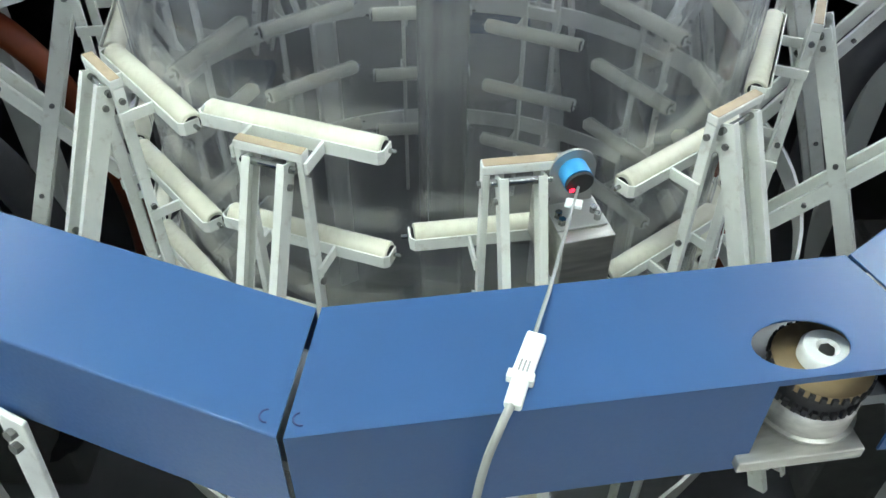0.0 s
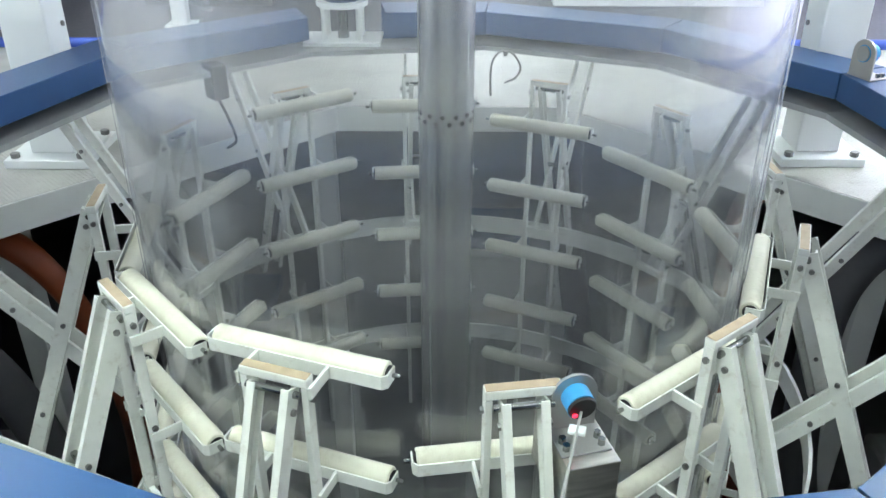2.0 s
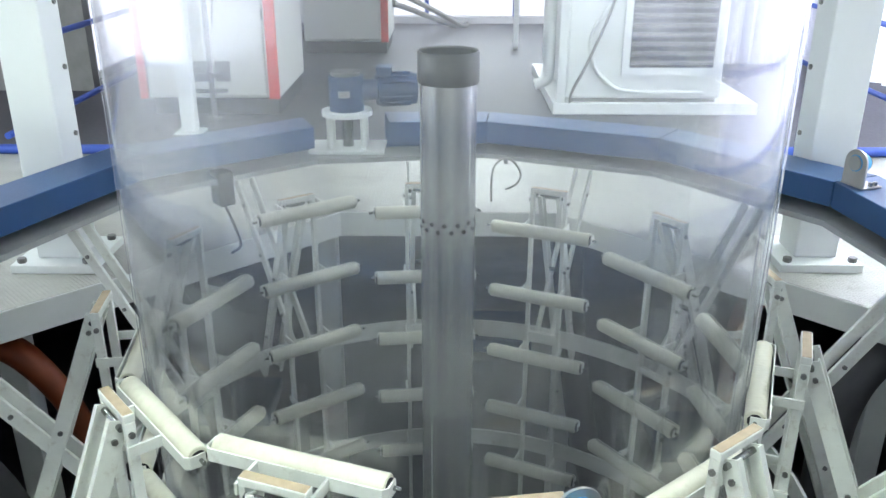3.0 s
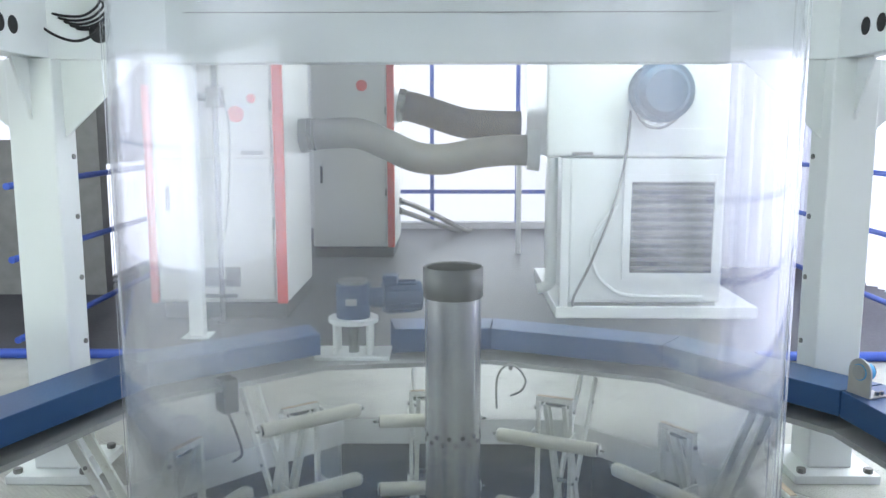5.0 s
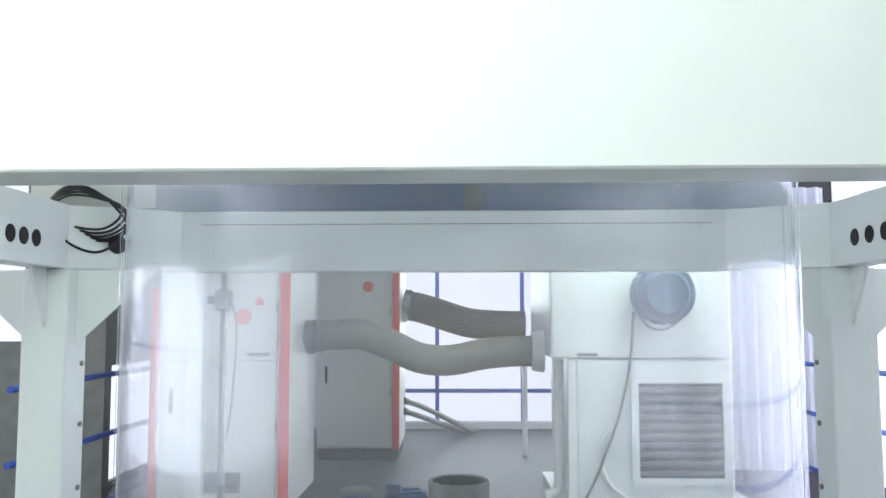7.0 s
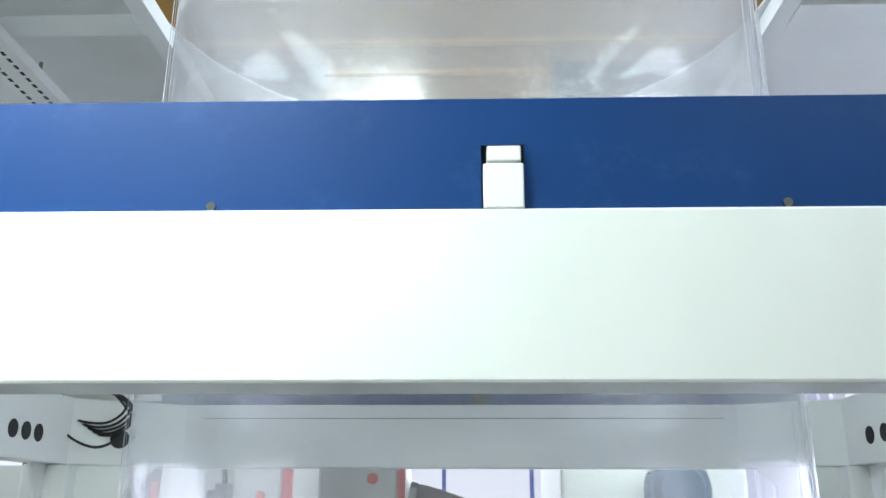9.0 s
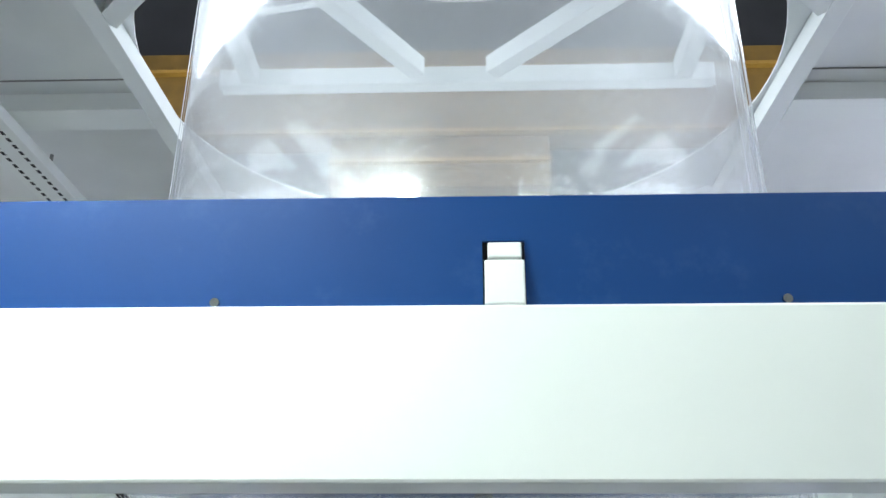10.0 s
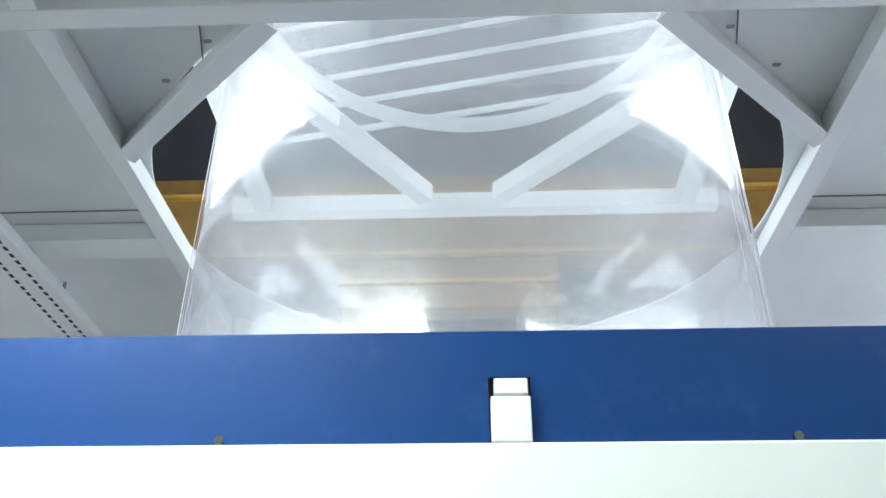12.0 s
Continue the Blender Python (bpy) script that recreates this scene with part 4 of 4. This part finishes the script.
def build_collapser():
    """The film's second cage and the laths that fold it flat, above the platform."""
    ring2 = thing("upper_frame", "white steel frame round the film above the platform", "frame")
    z = 4.46
    def beam(p, q, w=0.1, h=0.12):
        part("beam", bar(B(), (*p, z), (*q, z), w, h, (0, 0, 1), 0.006), CLEAN, ring2)
    for sy in (-1, 1):
        beam((-1.5, sy * 1.55), (1.5, sy * 1.55))
        beam((-0.28, sy * 1.44), (-1.2, sy * 0.05))
        beam((0.16, sy * 1.44), (1.2, sy * 0.35))
    for sx in (-1, 1):
        beam((sx * 1.3, -1.49), (sx * 1.3, 1.49))
        part("post", box(B(), (sx * 1.43 - 0.05, -1.6, UP + 0.108), (sx * 1.43 + 0.05, -1.5, z - 0.062), 0.004), CLEAN, ring2)
    part("hoop", lathe(B(), [(1.07 + 0.035 * math.cos(a), 4.7 + 0.05 * math.sin(a)) for a in [2 * math.pi * k / 10 for k in range(10)]], 64, closed=True), CLEAN, ring2, "white hoop", smooth=True)
    for az in (30, 100, 150, 210, 270, 330):
        p = polar(1.09, az)
        part("bracket", bar(B(), (p.x, p.y, z + 0.06), (p.x, p.y, 4.66), 0.04, 0.03), CLEAN, ring2)
    lath = thing("folding_laths", "rows of pale laths that fold the film flat high above", "lath frame")
    for sy in (-1, 1):
        for k in range(10):
            u = k / 9
            y, zz = sy * (1.3 - 0.9 * u), 5.0 + 1.35 * u
            part("lath", bar(B(), (-1.5, y + 0.3 * sy, zz), (1.5, y - 0.3 * sy, zz), 0.06, 0.025, (0, -sy * 0.9, 0.45), 0.004), CLEAN, lath)
    for sx in (-1, 1):
        for sy in (-1, 1):
            part("side_rail", bar(B(), (sx * 1.45, sy * 1.45, 4.95), (sx * 1.45, sy * 0.3, 6.5), 0.05, 0.05), CLEAN, lath)
            part("post", bar(B(), (sx * 1.45, sy * 1.5, z + 0.06), (sx * 1.45, sy * 1.5, 5.1), 0.06, 0.06), CLEAN, lath)
    crane = thing("crane_girder", "long dark yellow crane girder under the roof", "crane")
    part("girder", box(B(), (-7.0, 8.2, 8.06), (7.0, 8.7, 9.25), 0.02), CRANE, crane)
    part("flange", box(B(), (-7.0, 8.08, 8.06), (7.0, 8.198, 8.12)), YELLOW, crane, "lighter yellow flange")
    part("flange", box(B(), (-7.0, 8.08, 9.19), (7.0, 8.198, 9.25)), YELLOW, crane, "lighter yellow flange")
    part("rail", box(B(), (-7.0, 8.35, 9.25), (7.0, 8.5, 9.33)), BOLT, crane)
    part("walkway", box(B(), (-7.0, 8.3, 9.4), (7.0, 8.62, 9.7), 0.02), CRANE, crane)
    hoist = thing("crane_hoist", "dark yellow hoist trolley hanging under the crane girder", "hoist")
    part("housing", box(B(), (-2.06, 8.22, 7.2), (1.25, 8.66, 8.055), 0.03), CRANE, hoist)
    part("flange", box(B(), (-2.06, 8.12, 7.58), (1.25, 8.218, 7.64)), YELLOW, hoist, "lighter yellow rib")


build_collapser()

# ---- machines behind the bubble ----


def build_cabinet(x0, x1, y0, y1, top, plinth, label):
    cab = thing("electrical_cabinet", label, "cabinet", "electrical cabinets")
    part("plinth", box(B(), (x0 + 0.03, y0 + 0.03, DECK + 0.006), (x1 - 0.03, y1 - 0.03, DECK + plinth)), BLACK, cab, "black plinth")
    part("body", box(B(), (x0, y0, DECK + plinth), (x1, y1, top), 0.03), CABINET, cab)
    part("door", box(B(), (x0 + 0.02, y0 - 0.022, DECK + plinth + 0.03), (x1 - 0.11, y0 - 0.002, 1.12), 0.006), CABINET, cab)
    part("door", box(B(), (x0 + 0.02, y0 - 0.022, 1.13), (x1 - 0.11, y0 - 0.002, top - 0.03), 0.006), CABINET, cab)
    part("red_strip", box(B(), (x1 - 0.09, y0 - 0.03, DECK + plinth), (x1 - 0.005, y0 - 0.002, top), 0.006), RED, cab, "red vertical corner strip")
    part("red_disc", rod(B(), (x1 - 0.38, y0 - 0.022, 1.47 + 0.115 * (y0 - 4.05)), (x1 - 0.38, y0 - 0.026, 1.47 + 0.115 * (y0 - 4.05)), 0.065, seg=24), RED, cab)
    part("handle", box(B(), (x0 + 0.1, y0 - 0.04, 0.7), (x0 + 0.13, y0 - 0.022, 0.9), 0.004), BLACK, cab)
    for hz in (0.55, 1.5):
        part("hinge", box(B(), (x1 - 0.116, y0 - 0.034, hz), (x1 - 0.1, y0 - 0.022, hz + 0.09), 0.003), DULL, cab)
    return cab


CAB = build_cabinet(-2.42, -1.353, 4.05, 5.2, 2.4, 0.14, "white electrical cabinet with a red corner strip and black plinth")
build_cabinet(-1.68, -0.7, 7.2, 8.2, 2.5, 0.14, "grey electrical cabinet with a red corner strip behind the hose")
part("red_strip", box(B(), (-2.48, 4.02, DECK + 0.14), (-2.424, 4.07, 1.7), 0.006), RED, CAB, "red vertical corner strip")
part("red_disc", rod(B(), (-1.607, 4.028, 1.592), (-1.607, 4.024, 1.592), 0.036, seg=20), RED, CAB)
part("name_plate", box(B(), (-1.7, 4.022, 1.15), (-1.52, 4.028, 1.18)), DUCT, CAB)
for vx in (-2.03, -1.86):
    part("vent_slot", box(B(), (vx, 4.022, 0.08), (vx + 0.12, 4.028, 0.24)), DUCT, CAB, "grey louvred vent")


def build_hoses():
    hose = thing("flexible_hose", "thick grey flexible air hose hanging in a curve", "hose", "air hoses")
    part("tube", sweep(B(), [(-1.352, 4.7, 1.29), (-1.1, 4.7, 1.31), (-0.84, 4.7, 1.31), (-0.6, 4.7, 1.22), (-0.35, 4.7, 1.11), (-0.09, 4.7, 1.087), (0.2, 4.7, 1.14), (0.45, 4.7, 1.165), (0.66, 4.7, 1.166)], 0.14, 24, lambda u: 0.134), DUCT, hose, smooth=True)
    part("clamp", rod(B(), (-1.345, 4.7, 1.29), (-1.27, 4.7, 1.296), 0.15, seg=28), STEEL, hose, "bright clamp band")
    part("clamp", rod(B(), (-1.235, 4.7, 1.3), (-1.21, 4.7, 1.302), 0.145, seg=28), STEEL, hose, "bright clamp band")
    hose = thing("flexible_hose", "thick black flexible air hose behind the grey one", "hose", "air hoses")
    part("tube", sweep(B(), [(-0.69, 7.6, 1.62), (-0.5, 7.6, 1.59), (-0.3, 7.6, 1.53), (0.08, 7.6, 1.41), (0.4, 7.6, 1.375), (0.8, 7.6, 1.365)], 0.19, 20, lambda u: 0.182), DARKDUCT, hose, smooth=True)
    part("clamp", rod(B(), (-0.69, 7.6, 1.62), (-0.6, 7.6, 1.605), 0.205, seg=28), STEEL, hose, "bright clamp band")
    part("stay", box(B(), (0.76, 7.55, DECK + 0.006), (0.82, 7.65, 1.2), 0.004), CLEAN, hose, "white upright stay")
    part("saddle", box(B(), (0.7, 7.45, 1.17), (0.88, 7.75, 1.19), 0.004), CLEAN, hose)


build_hoses()


def build_floor_pipes():
    """Two thin hoses that slope from the rear cabinet to the floor."""
    for dz in (0.0, 0.13):
        pipe = thing("drain_hose", "thin grey hose sloping from the cabinet to the floor", "hose", "drain hoses")
        part("tube", sweep(B(), [(-0.697, 7.9, 0.3 + dz), (-0.5, 8.2, 0.2 + dz), (-0.2, 8.9, 0.0 + dz * 0.8), (0.04 + dz, 9.5, DECK + 0.045), (0.12 + dz, 9.7, DECK + 0.042)], 0.035, 12), DUCT, pipe, smooth=True)
        part("collar", rod(B(), (-0.699, 7.897, 0.301 + dz), (-0.665, 7.95, 0.284 + dz), 0.044, seg=16), DULL, pipe, "dull steel collar")


build_floor_pipes()


def build_blower():
    unit = thing("cooling_unit", "large white cooling unit with a dark louvre grille and blue motor", "machine")
    x0, x1, y0, y1 = 0.94, 2.2, 4.15, 6.0
    part("body", box(B(), (x0, y0, DECK + 0.13), (x1, y1, 1.12), 0.02), CLEAN, unit)
    part("hood", box(B(), (x0 - 0.2, y0 - 0.01, 1.13), (x1, y1, 2.6), 0.02), CLEAN, unit)
    part("base", box(B(), (x0 - 0.1, y0 - 0.05, DECK + 0.006), (x1 + 0.3, y1, DECK + 0.1), 0.006), CLEAN, unit)
    # the gap's darkness is drawn by a grey block that fills it
    part("base_gap_fill", box(B(), (x0 + 0.06, y0 + 0.004, DECK + 0.1), (x1 - 0.04, y1 - 0.1, DECK + 0.13)), DUCT, unit, "grey block that stands in for the dark gap above the base")
    part("drain_pipe", sweep(B(), [(x0 - 0.13, y0 + 0.1, 1.12), (x0 - 0.13, y0 + 0.1, 0.6), (x0 - 0.13, y0 + 0.1, 0.15), (x0 - 0.15, y0 + 0.1, 0.06), (x0 - 0.24, y0 + 0.1, 0.02)], 0.045, 16), CLEAN, unit, "white upright pipe with an elbow", smooth=True)
    part("upright", box(B(), (x0 - 0.07, y0 - 0.03, DECK + 0.1), (x0 - 0.002, y0 + 0.05, 1.12), 0.006), CLEAN, unit)
    bm = B()
    gx0, gx1, gz0, gz1 = 1.437, 2.11, 0.18, 0.93
    box(bm, (gx0 - 0.06, y0 - 0.03, gz0 - 0.06), (gx1 + 0.06, y0 - 0.004, gz0))
    box(bm, (gx0 - 0.06, y0 - 0.03, gz1), (gx1 + 0.06, y0 - 0.004, gz1 + 0.06))
    box(bm, (gx0 - 0.06, y0 - 0.03, gz0), (gx0, y0 - 0.004, gz1))
    box(bm, (gx1, y0 - 0.03, gz0), (gx1 + 0.06, y0 - 0.004, gz1))
    part("grille_frame", bm, CLEAN, unit)
    part("grille_back", box(B(), (gx0, y0 - 0.012, gz0), (gx1, y0 - 0.004, gz1)), BLACK, unit)
    for k in range(10):
        z = gz0 + 0.04 + k * 0.0735
        part("slat", box(B(), (gx0 + 0.01, -0.003, -0.02), (gx1 - 0.01, 0.003, 0.02), 0, pose(0, y0 - 0.022, z, 35, 0, 0)), DUCT, unit)
    fx, fz = 1.62, 1.645
    part("motor", rod(B(), (fx, y0 - 0.012, fz), (fx, y0 - 0.24, fz), 0.235, seg=36), FADED, unit, "blue finned motor", smooth=True)
    for k in range(24):
        a = radians(k * 15)
        part("fin", bar(B(), (fx + 0.238 * math.cos(a), y0 - 0.03, fz + 0.238 * math.sin(a)), (fx + 0.238 * math.cos(a), y0 - 0.22, fz + 0.238 * math.sin(a)), 0.006, 0.018, (math.cos(a), 0, math.sin(a)), 0), FADED, unit)
    part("fan_cowl", rod(B(), (fx, y0 - 0.24, fz), (fx, y0 - 0.31, fz), 0.2, 0.16, seg=32), FADED, unit, smooth=True)
    part("motor_lead", sweep(B(), [(fx - 0.2, y0 - 0.2, fz - 0.17), (fx - 0.13, y0 - 0.22, fz - 0.26), (fx - 0.02, y0 - 0.24, fz - 0.28), (fx + 0.1, y0 - 0.22, fz - 0.22)], 0.012, 8), DUCT, unit, smooth=True)
    part("motor_lead", sweep(B(), [(1.39, y0 - 0.12, 1.5), (1.38, y0 - 0.06, 1.2), (1.34, y0 - 0.04, 0.93), (1.25, y0 - 0.04, 0.6), (1.1, y0 - 0.04, 0.22), (0.99, y0 - 0.04, -0.01), (0.98, y0 - 0.04, -0.1)], 0.012, 8), DUCT, unit, smooth=True)
    part("access_door", box(B(), (1.32, y0 - 0.022, 1.15), (2.1, y0 - 0.012, 1.36), 0.004), CLEAN, unit)
    part("name_plate", box(B(), (0.95, y0 - 0.016, 1.045 + 0.1), (1.12, y0 - 0.0105, 1.17)), DUCT, unit)
    part("nozzle", rod(B(), (0.63, 4.7, 1.166), (0.735, 4.7, 1.166), 0.165, 0.185, seg=28), CLEAN, unit, smooth=True)
    part("scroll_rim", sweep(B(), [(1.33, y0 - 0.012, 0.75), (1.13, y0 - 0.012, 0.45), (1.16, y0 - 0.012, 0.2), (1.28, y0 - 0.012, 0.06), (1.45, y0 - 0.012, -0.01), (2.05, y0 - 0.012, -0.02)], 0.016, 8), CLEAN, unit, smooth=True)


build_blower()


# ---- left and right of the bubble ----


def build_sides():
    part_wall = part("wall_partition", box(B(), (-7.0, 5.0, DECK), (-3.26, 5.15, 2.9)), DUCT)
    tagged(part_wall, "grey partition beside the window", "wall", kind="structure")
    side_wall = B()
    for lo, hi in (((-3.5, 5.15, DECK), (-3.4, 10.0, -0.16)), ((-3.5, 5.15, 1.03), (-3.4, 10.0, 2.9)), ((-3.5, 7.6, -0.16), (-3.4, 10.0, 1.03)), ((-3.5, 5.15, -0.16), (-3.4, 5.4, 1.03))):
        box(side_wall, lo, hi)
    tagged(part("wall_side", side_wall, DUCT), "grey side wall with a low bright window", "wall", kind="structure")
    win = thing("window_5", "low bright window in the grey side wall", "window", kind="structure")
    part("pane", box(B(), (-3.47, 5.42, -0.14), (-3.46, 7.58, 1.01)), DAY, win)
    for z0, z1 in ((-0.16, -0.12), (1.0, 1.03)):
        part("window_frame", box(B(), (-3.49, 5.4, z0), (-3.42, 7.6, z1)), DUCT, win)
    for wy in (5.4, 7.56):
        part("window_frame", box(B(), (-3.49, wy, -0.12), (-3.42, wy + 0.04, 1.0)), DUCT, win)
    win = thing("window_6", "bright high window in the grey partition", "window", kind="structure")
    part("pane", box(B(), (-4.9, 4.985, 1.25), (-4.02, 4.994, 2.85)), DAY, win)
    part("bar", box(B(), (-4.02, 4.97, 1.2), (-3.97, 4.998, 2.88)), DUCT, win)
    part("bar", box(B(), (-4.9, 4.97, 1.2), (-4.022, 4.998, 1.248)), DUCT, win)
    for sx in (-1, 1):
        rail = thing("handrail", "blue-painted tubular steel handrail along the deck", "railing", "blue handrails")
        x, y0, y1 = (-3.0, 2.9, 7.2) if sx < 0 else (3.6, -3.0, 6.2)
        for z in (-0.08, 0.48, 0.98):
            part("rail", rod(B(), (x, y0, z), (x, y1, z), 0.024, seg=14), RAIL_BLUE, rail, smooth=True)
        for y in ((3.7, 7.1) if sx < 0 else (-2.9, -0.4, 2.3, 5.0)):
            part("post", rod(B(), (x, y, DECK), (x, y, 0.98), 0.024, seg=14), RAIL_BLUE, rail, smooth=True)
        toe = thing("toe_rail", "blue-painted steel pipe lying along the deck edge", "railing", "blue toe rails")
        part("pipe", rod(B(), (sx * 2.05, 2.88, DECK + 0.035), (sx * 5.5, 2.88, DECK + 0.035), 0.034, seg=14), RAIL_BLUE, toe, smooth=True)
    # pale plastic curtains behind and to the right
    def curtain(p, q, top, folds, seed):
        """A hung sheet from p to q in uneven upright folds."""
        rnd = random.Random(seed)
        p, q = Vector(p), Vector(q)
        side = Vector((-(q - p).y, (q - p).x)).normalized()
        line = []
        for k in range(folds * 4 + 1):
            sway = 0.045 * math.sin(k * 1.45) + rnd.uniform(-0.018, 0.018)
            line.append(p.lerp(q, k / (folds * 4)) + side * sway)
        bm = B()
        rows = [[bm.verts.new((v.x + side.x * d, v.y + side.y * d, z)) for v in line] for d, z in ((0, DECK), (0, top), (0.003, top), (0.003, DECK))]
        for a, b in zip(rows, rows[1:] + rows[:1]):
            for k in range(folds * 4):
                bm.faces.new((a[k], a[k + 1], b[k + 1], b[k]))
        return tagged(part("plastic_curtain", bm, SHEET, smooth=True), "pale hanging plastic curtain in soft folds", "curtain", "plastic curtains")
    curtain((2.95, 6.6), (4.05, 6.6), 2.9, 8, 1)
    curtain((4.15, 6.6), (4.15, -0.6), 3.1, 50, 2)
    # coil of black cable on the left girder
    coil = thing("cable_coil", "loose coil of black cable hung over the white girder", "cable")
    for k in range(5):
        ph = k * 0.7
        pts = []
        for i in range(13):
            a = 2 * math.pi * i / 12
            pts.append((-1.68 + (0.17 + 0.02 * math.sin(ph)) * math.cos(a + ph * 0.2), 1.03 + 0.012 * k, 1.93 + (0.075 + 0.012 * k) * math.sin(a) + 0.01 * math.cos(3 * a + ph)))
        part("loop", sweep(B(), pts, 0.006, 6), BLACK, coil, smooth=True)
    part("loop", sweep(B(), [(-1.8, 1.0, 1.9), (-1.75, 0.99, 1.8), (-1.62, 0.99, 1.745), (-1.52, 1.0, 1.79), (-1.47, 1.01, 1.9)], 0.006, 6), BLACK, coil, smooth=True)
    part("board", box(B(), (-1.98, 1.12, Z1), (-1.4, 1.14, 2.14), 0.003), CABINET, coil, "dull backing plate")


build_sides()


def build_pipe_stand():
    ps = thing("instrument_stand", "grey instrument stand with a clamp head and hanging cable", "stand")
    x, y = -1.86, 3.9
    part("pole", rod(B(), (x, y, DECK), (x, y, 2.1), 0.022, seg=14), DULL, ps)
    part("foot", rod(B(), (x, y, DECK), (x, y, DECK + 0.03), 0.05, seg=24), DUCT, ps)
    part("clamp", box(B(), (x - 0.06, y - 0.06, 1.52), (x + 0.06, y + 0.06, 1.68), 0.012), DULL, ps)
    part("arm", rod(B(), (x - 0.22, y, 1.6), (x, y, 1.6), 0.03, seg=14), DULL, ps)
    part("cable", sweep(B(), [(x + 0.05, y - 0.05, 1.66), (x + 0.12, y - 0.06, 1.4), (x + 0.1, y - 0.06, 0.9), (x + 0.06, y - 0.05, 0.55)], 0.008, 6), DULL, ps)
    part("bracket", box(B(), (x - 0.13, y - 0.04, 0.02), (x + 0.13, y - 0.02, 0.05)), DULL, ps)
    part("bracket", box(B(), (x - 0.13, y - 0.04, 0.14), (x + 0.13, y - 0.02, 0.17)), DULL, ps)
    post = thing("post", "white-painted square steel post standing on the deck", "post")
    part("shaft", box(B(), (-1.985, 3.43, DECK + 0.02), (-1.875, 3.52, 2.9), 0.006), CLEAN, post)
    part("base_plate", box(B(), (-2.03, 3.38, DECK), (-1.83, 3.57, DECK + 0.02), 0.003), CLEAN, post)


build_pipe_stand()

# ---- below the deck ----


def build_below():
    for az in (20, 70, 110, 160, 200, 340):
        p = polar(2.1, az)
        post = part("support_post", box(B(), (p.x - 0.06, p.y - 0.06, -3.5), (p.x + 0.06, p.y + 0.06, DECK - 0.012), 0.005), WHITE)
        tagged(post, "white-painted steel post carrying the deck from below", "post", "deck posts")
    for az, mat, nm, r in ((28, ORANGE, "orange", 1.75), (152, ORANGE, "orange", 1.78), (60, DARKDUCT, "black", 1.9), (128, DARKDUCT, "black", 1.85), (172, DARKDUCT, "black", 1.7), (8, DARKDUCT, "black", 1.75)):
        hose = thing("air_hose", nm + " ribbed air hose rising below the deck", "hose", "air ring hoses")
        pts = [polar(r + 0.9, az, -3.45), polar(r + 0.3, az, -2.6), polar(r - 0.02, az + 4, -1.6), polar(r, az + 8, -0.85), polar(r + 0.18, az + 10, -0.5), polar(r + 0.5, az + 10, -0.42)]
        w = 0.06 if nm == "orange" else 0.09
        part("tube", sweep(B(), pts, w, 16, lambda u: w + 0.007 * math.sin(u * 260)), mat, hose, smooth=True)
        part("clamp", rod(B(), pts[-1], pts[-1] + (pts[-1] - pts[-2]).normalized() * 0.05, w + 0.012, seg=20), STEEL, hose, "steel hose clamp")
    for x, y, h in ((-1.5, 2.4, 1.6), (0.3, 2.9, 1.9), (1.7, 2.3, 1.4), (-2.7, 0.6, 1.7), (2.7, 0.5, 1.8)):
        mc = thing("floor_machine", "dark grey machine housing standing on the hall floor below", "machine", "floor machines")
        part("housing", box(B(), (x - 0.45, y - 0.35, -3.5), (x + 0.45, y + 0.35, -3.5 + h), 0.03), DUCT, mc)
        part("lid", box(B(), (x - 0.3, y - 0.25, -3.5 + h), (x + 0.3, y + 0.25, -3.4 + h), 0.02), MOTOR, mc)
    jb = thing("junction_box", "small black junction box on the ring's inner edge", "box")
    c = polar(1.69, 131, 0.12)
    part("case", box(B(), (-0.05, -0.04, -0.12), (0.05, 0.04, 0.05), 0.008, Matrix.Translation(c) @ Matrix.Rotation(radians(131), 4, "Z")), BLACK, jb)
    part("lead", sweep(B(), [c + Vector((0, 0, -0.12)), c + Vector((0.06, -0.06, -0.22)), c + Vector((0.09, -0.1, -0.3)), c + Vector((0.03, -0.05, -0.36))], 0.007, 8), BLACK, jb)
    # lead hanging in a loop behind the bubble
    lp = thing("hanging_lead", "thin grey lead hanging in a loop from the ring", "cable")
    part("lead", sweep(B(), [(0.23, 1.62, -0.1), (0.23, 1.62, 0.06), (0.27, 1.62, 0.13), (0.33, 1.62, 0.13), (0.38, 1.62, 0.06), (0.36, 1.62, -0.0), (0.3, 1.62, -0.03)], 0.006, 8), CABLE, lp)
    part("clip", box(B(), (0.29, 1.6, 0.115), (0.31, 1.72, 0.14)), DUCT, lp)
    br = thing("side_bracket", "white steel angle bracket bolted below the guard ring", "bracket")
    part("angle", bar(B(), (-0.71, -1.79, 0.11), (-0.80, -1.75, -0.6), 0.06, 0.012, (0.4, 0.9, 0)), ARM, br)
    for u in (0.06, 0.12):
        p = Vector((-0.71, -1.79, 0.11)).lerp(Vector((-0.80, -1.75, -0.6)), u)
        part("bolt", rod(B(), p, p + Vector((-0.008, -0.018, 0.004)), 0.011, seg=6), BOLT, br)


build_below()


def motions():
    """Nothing in the place moves but the camera."""


motions()
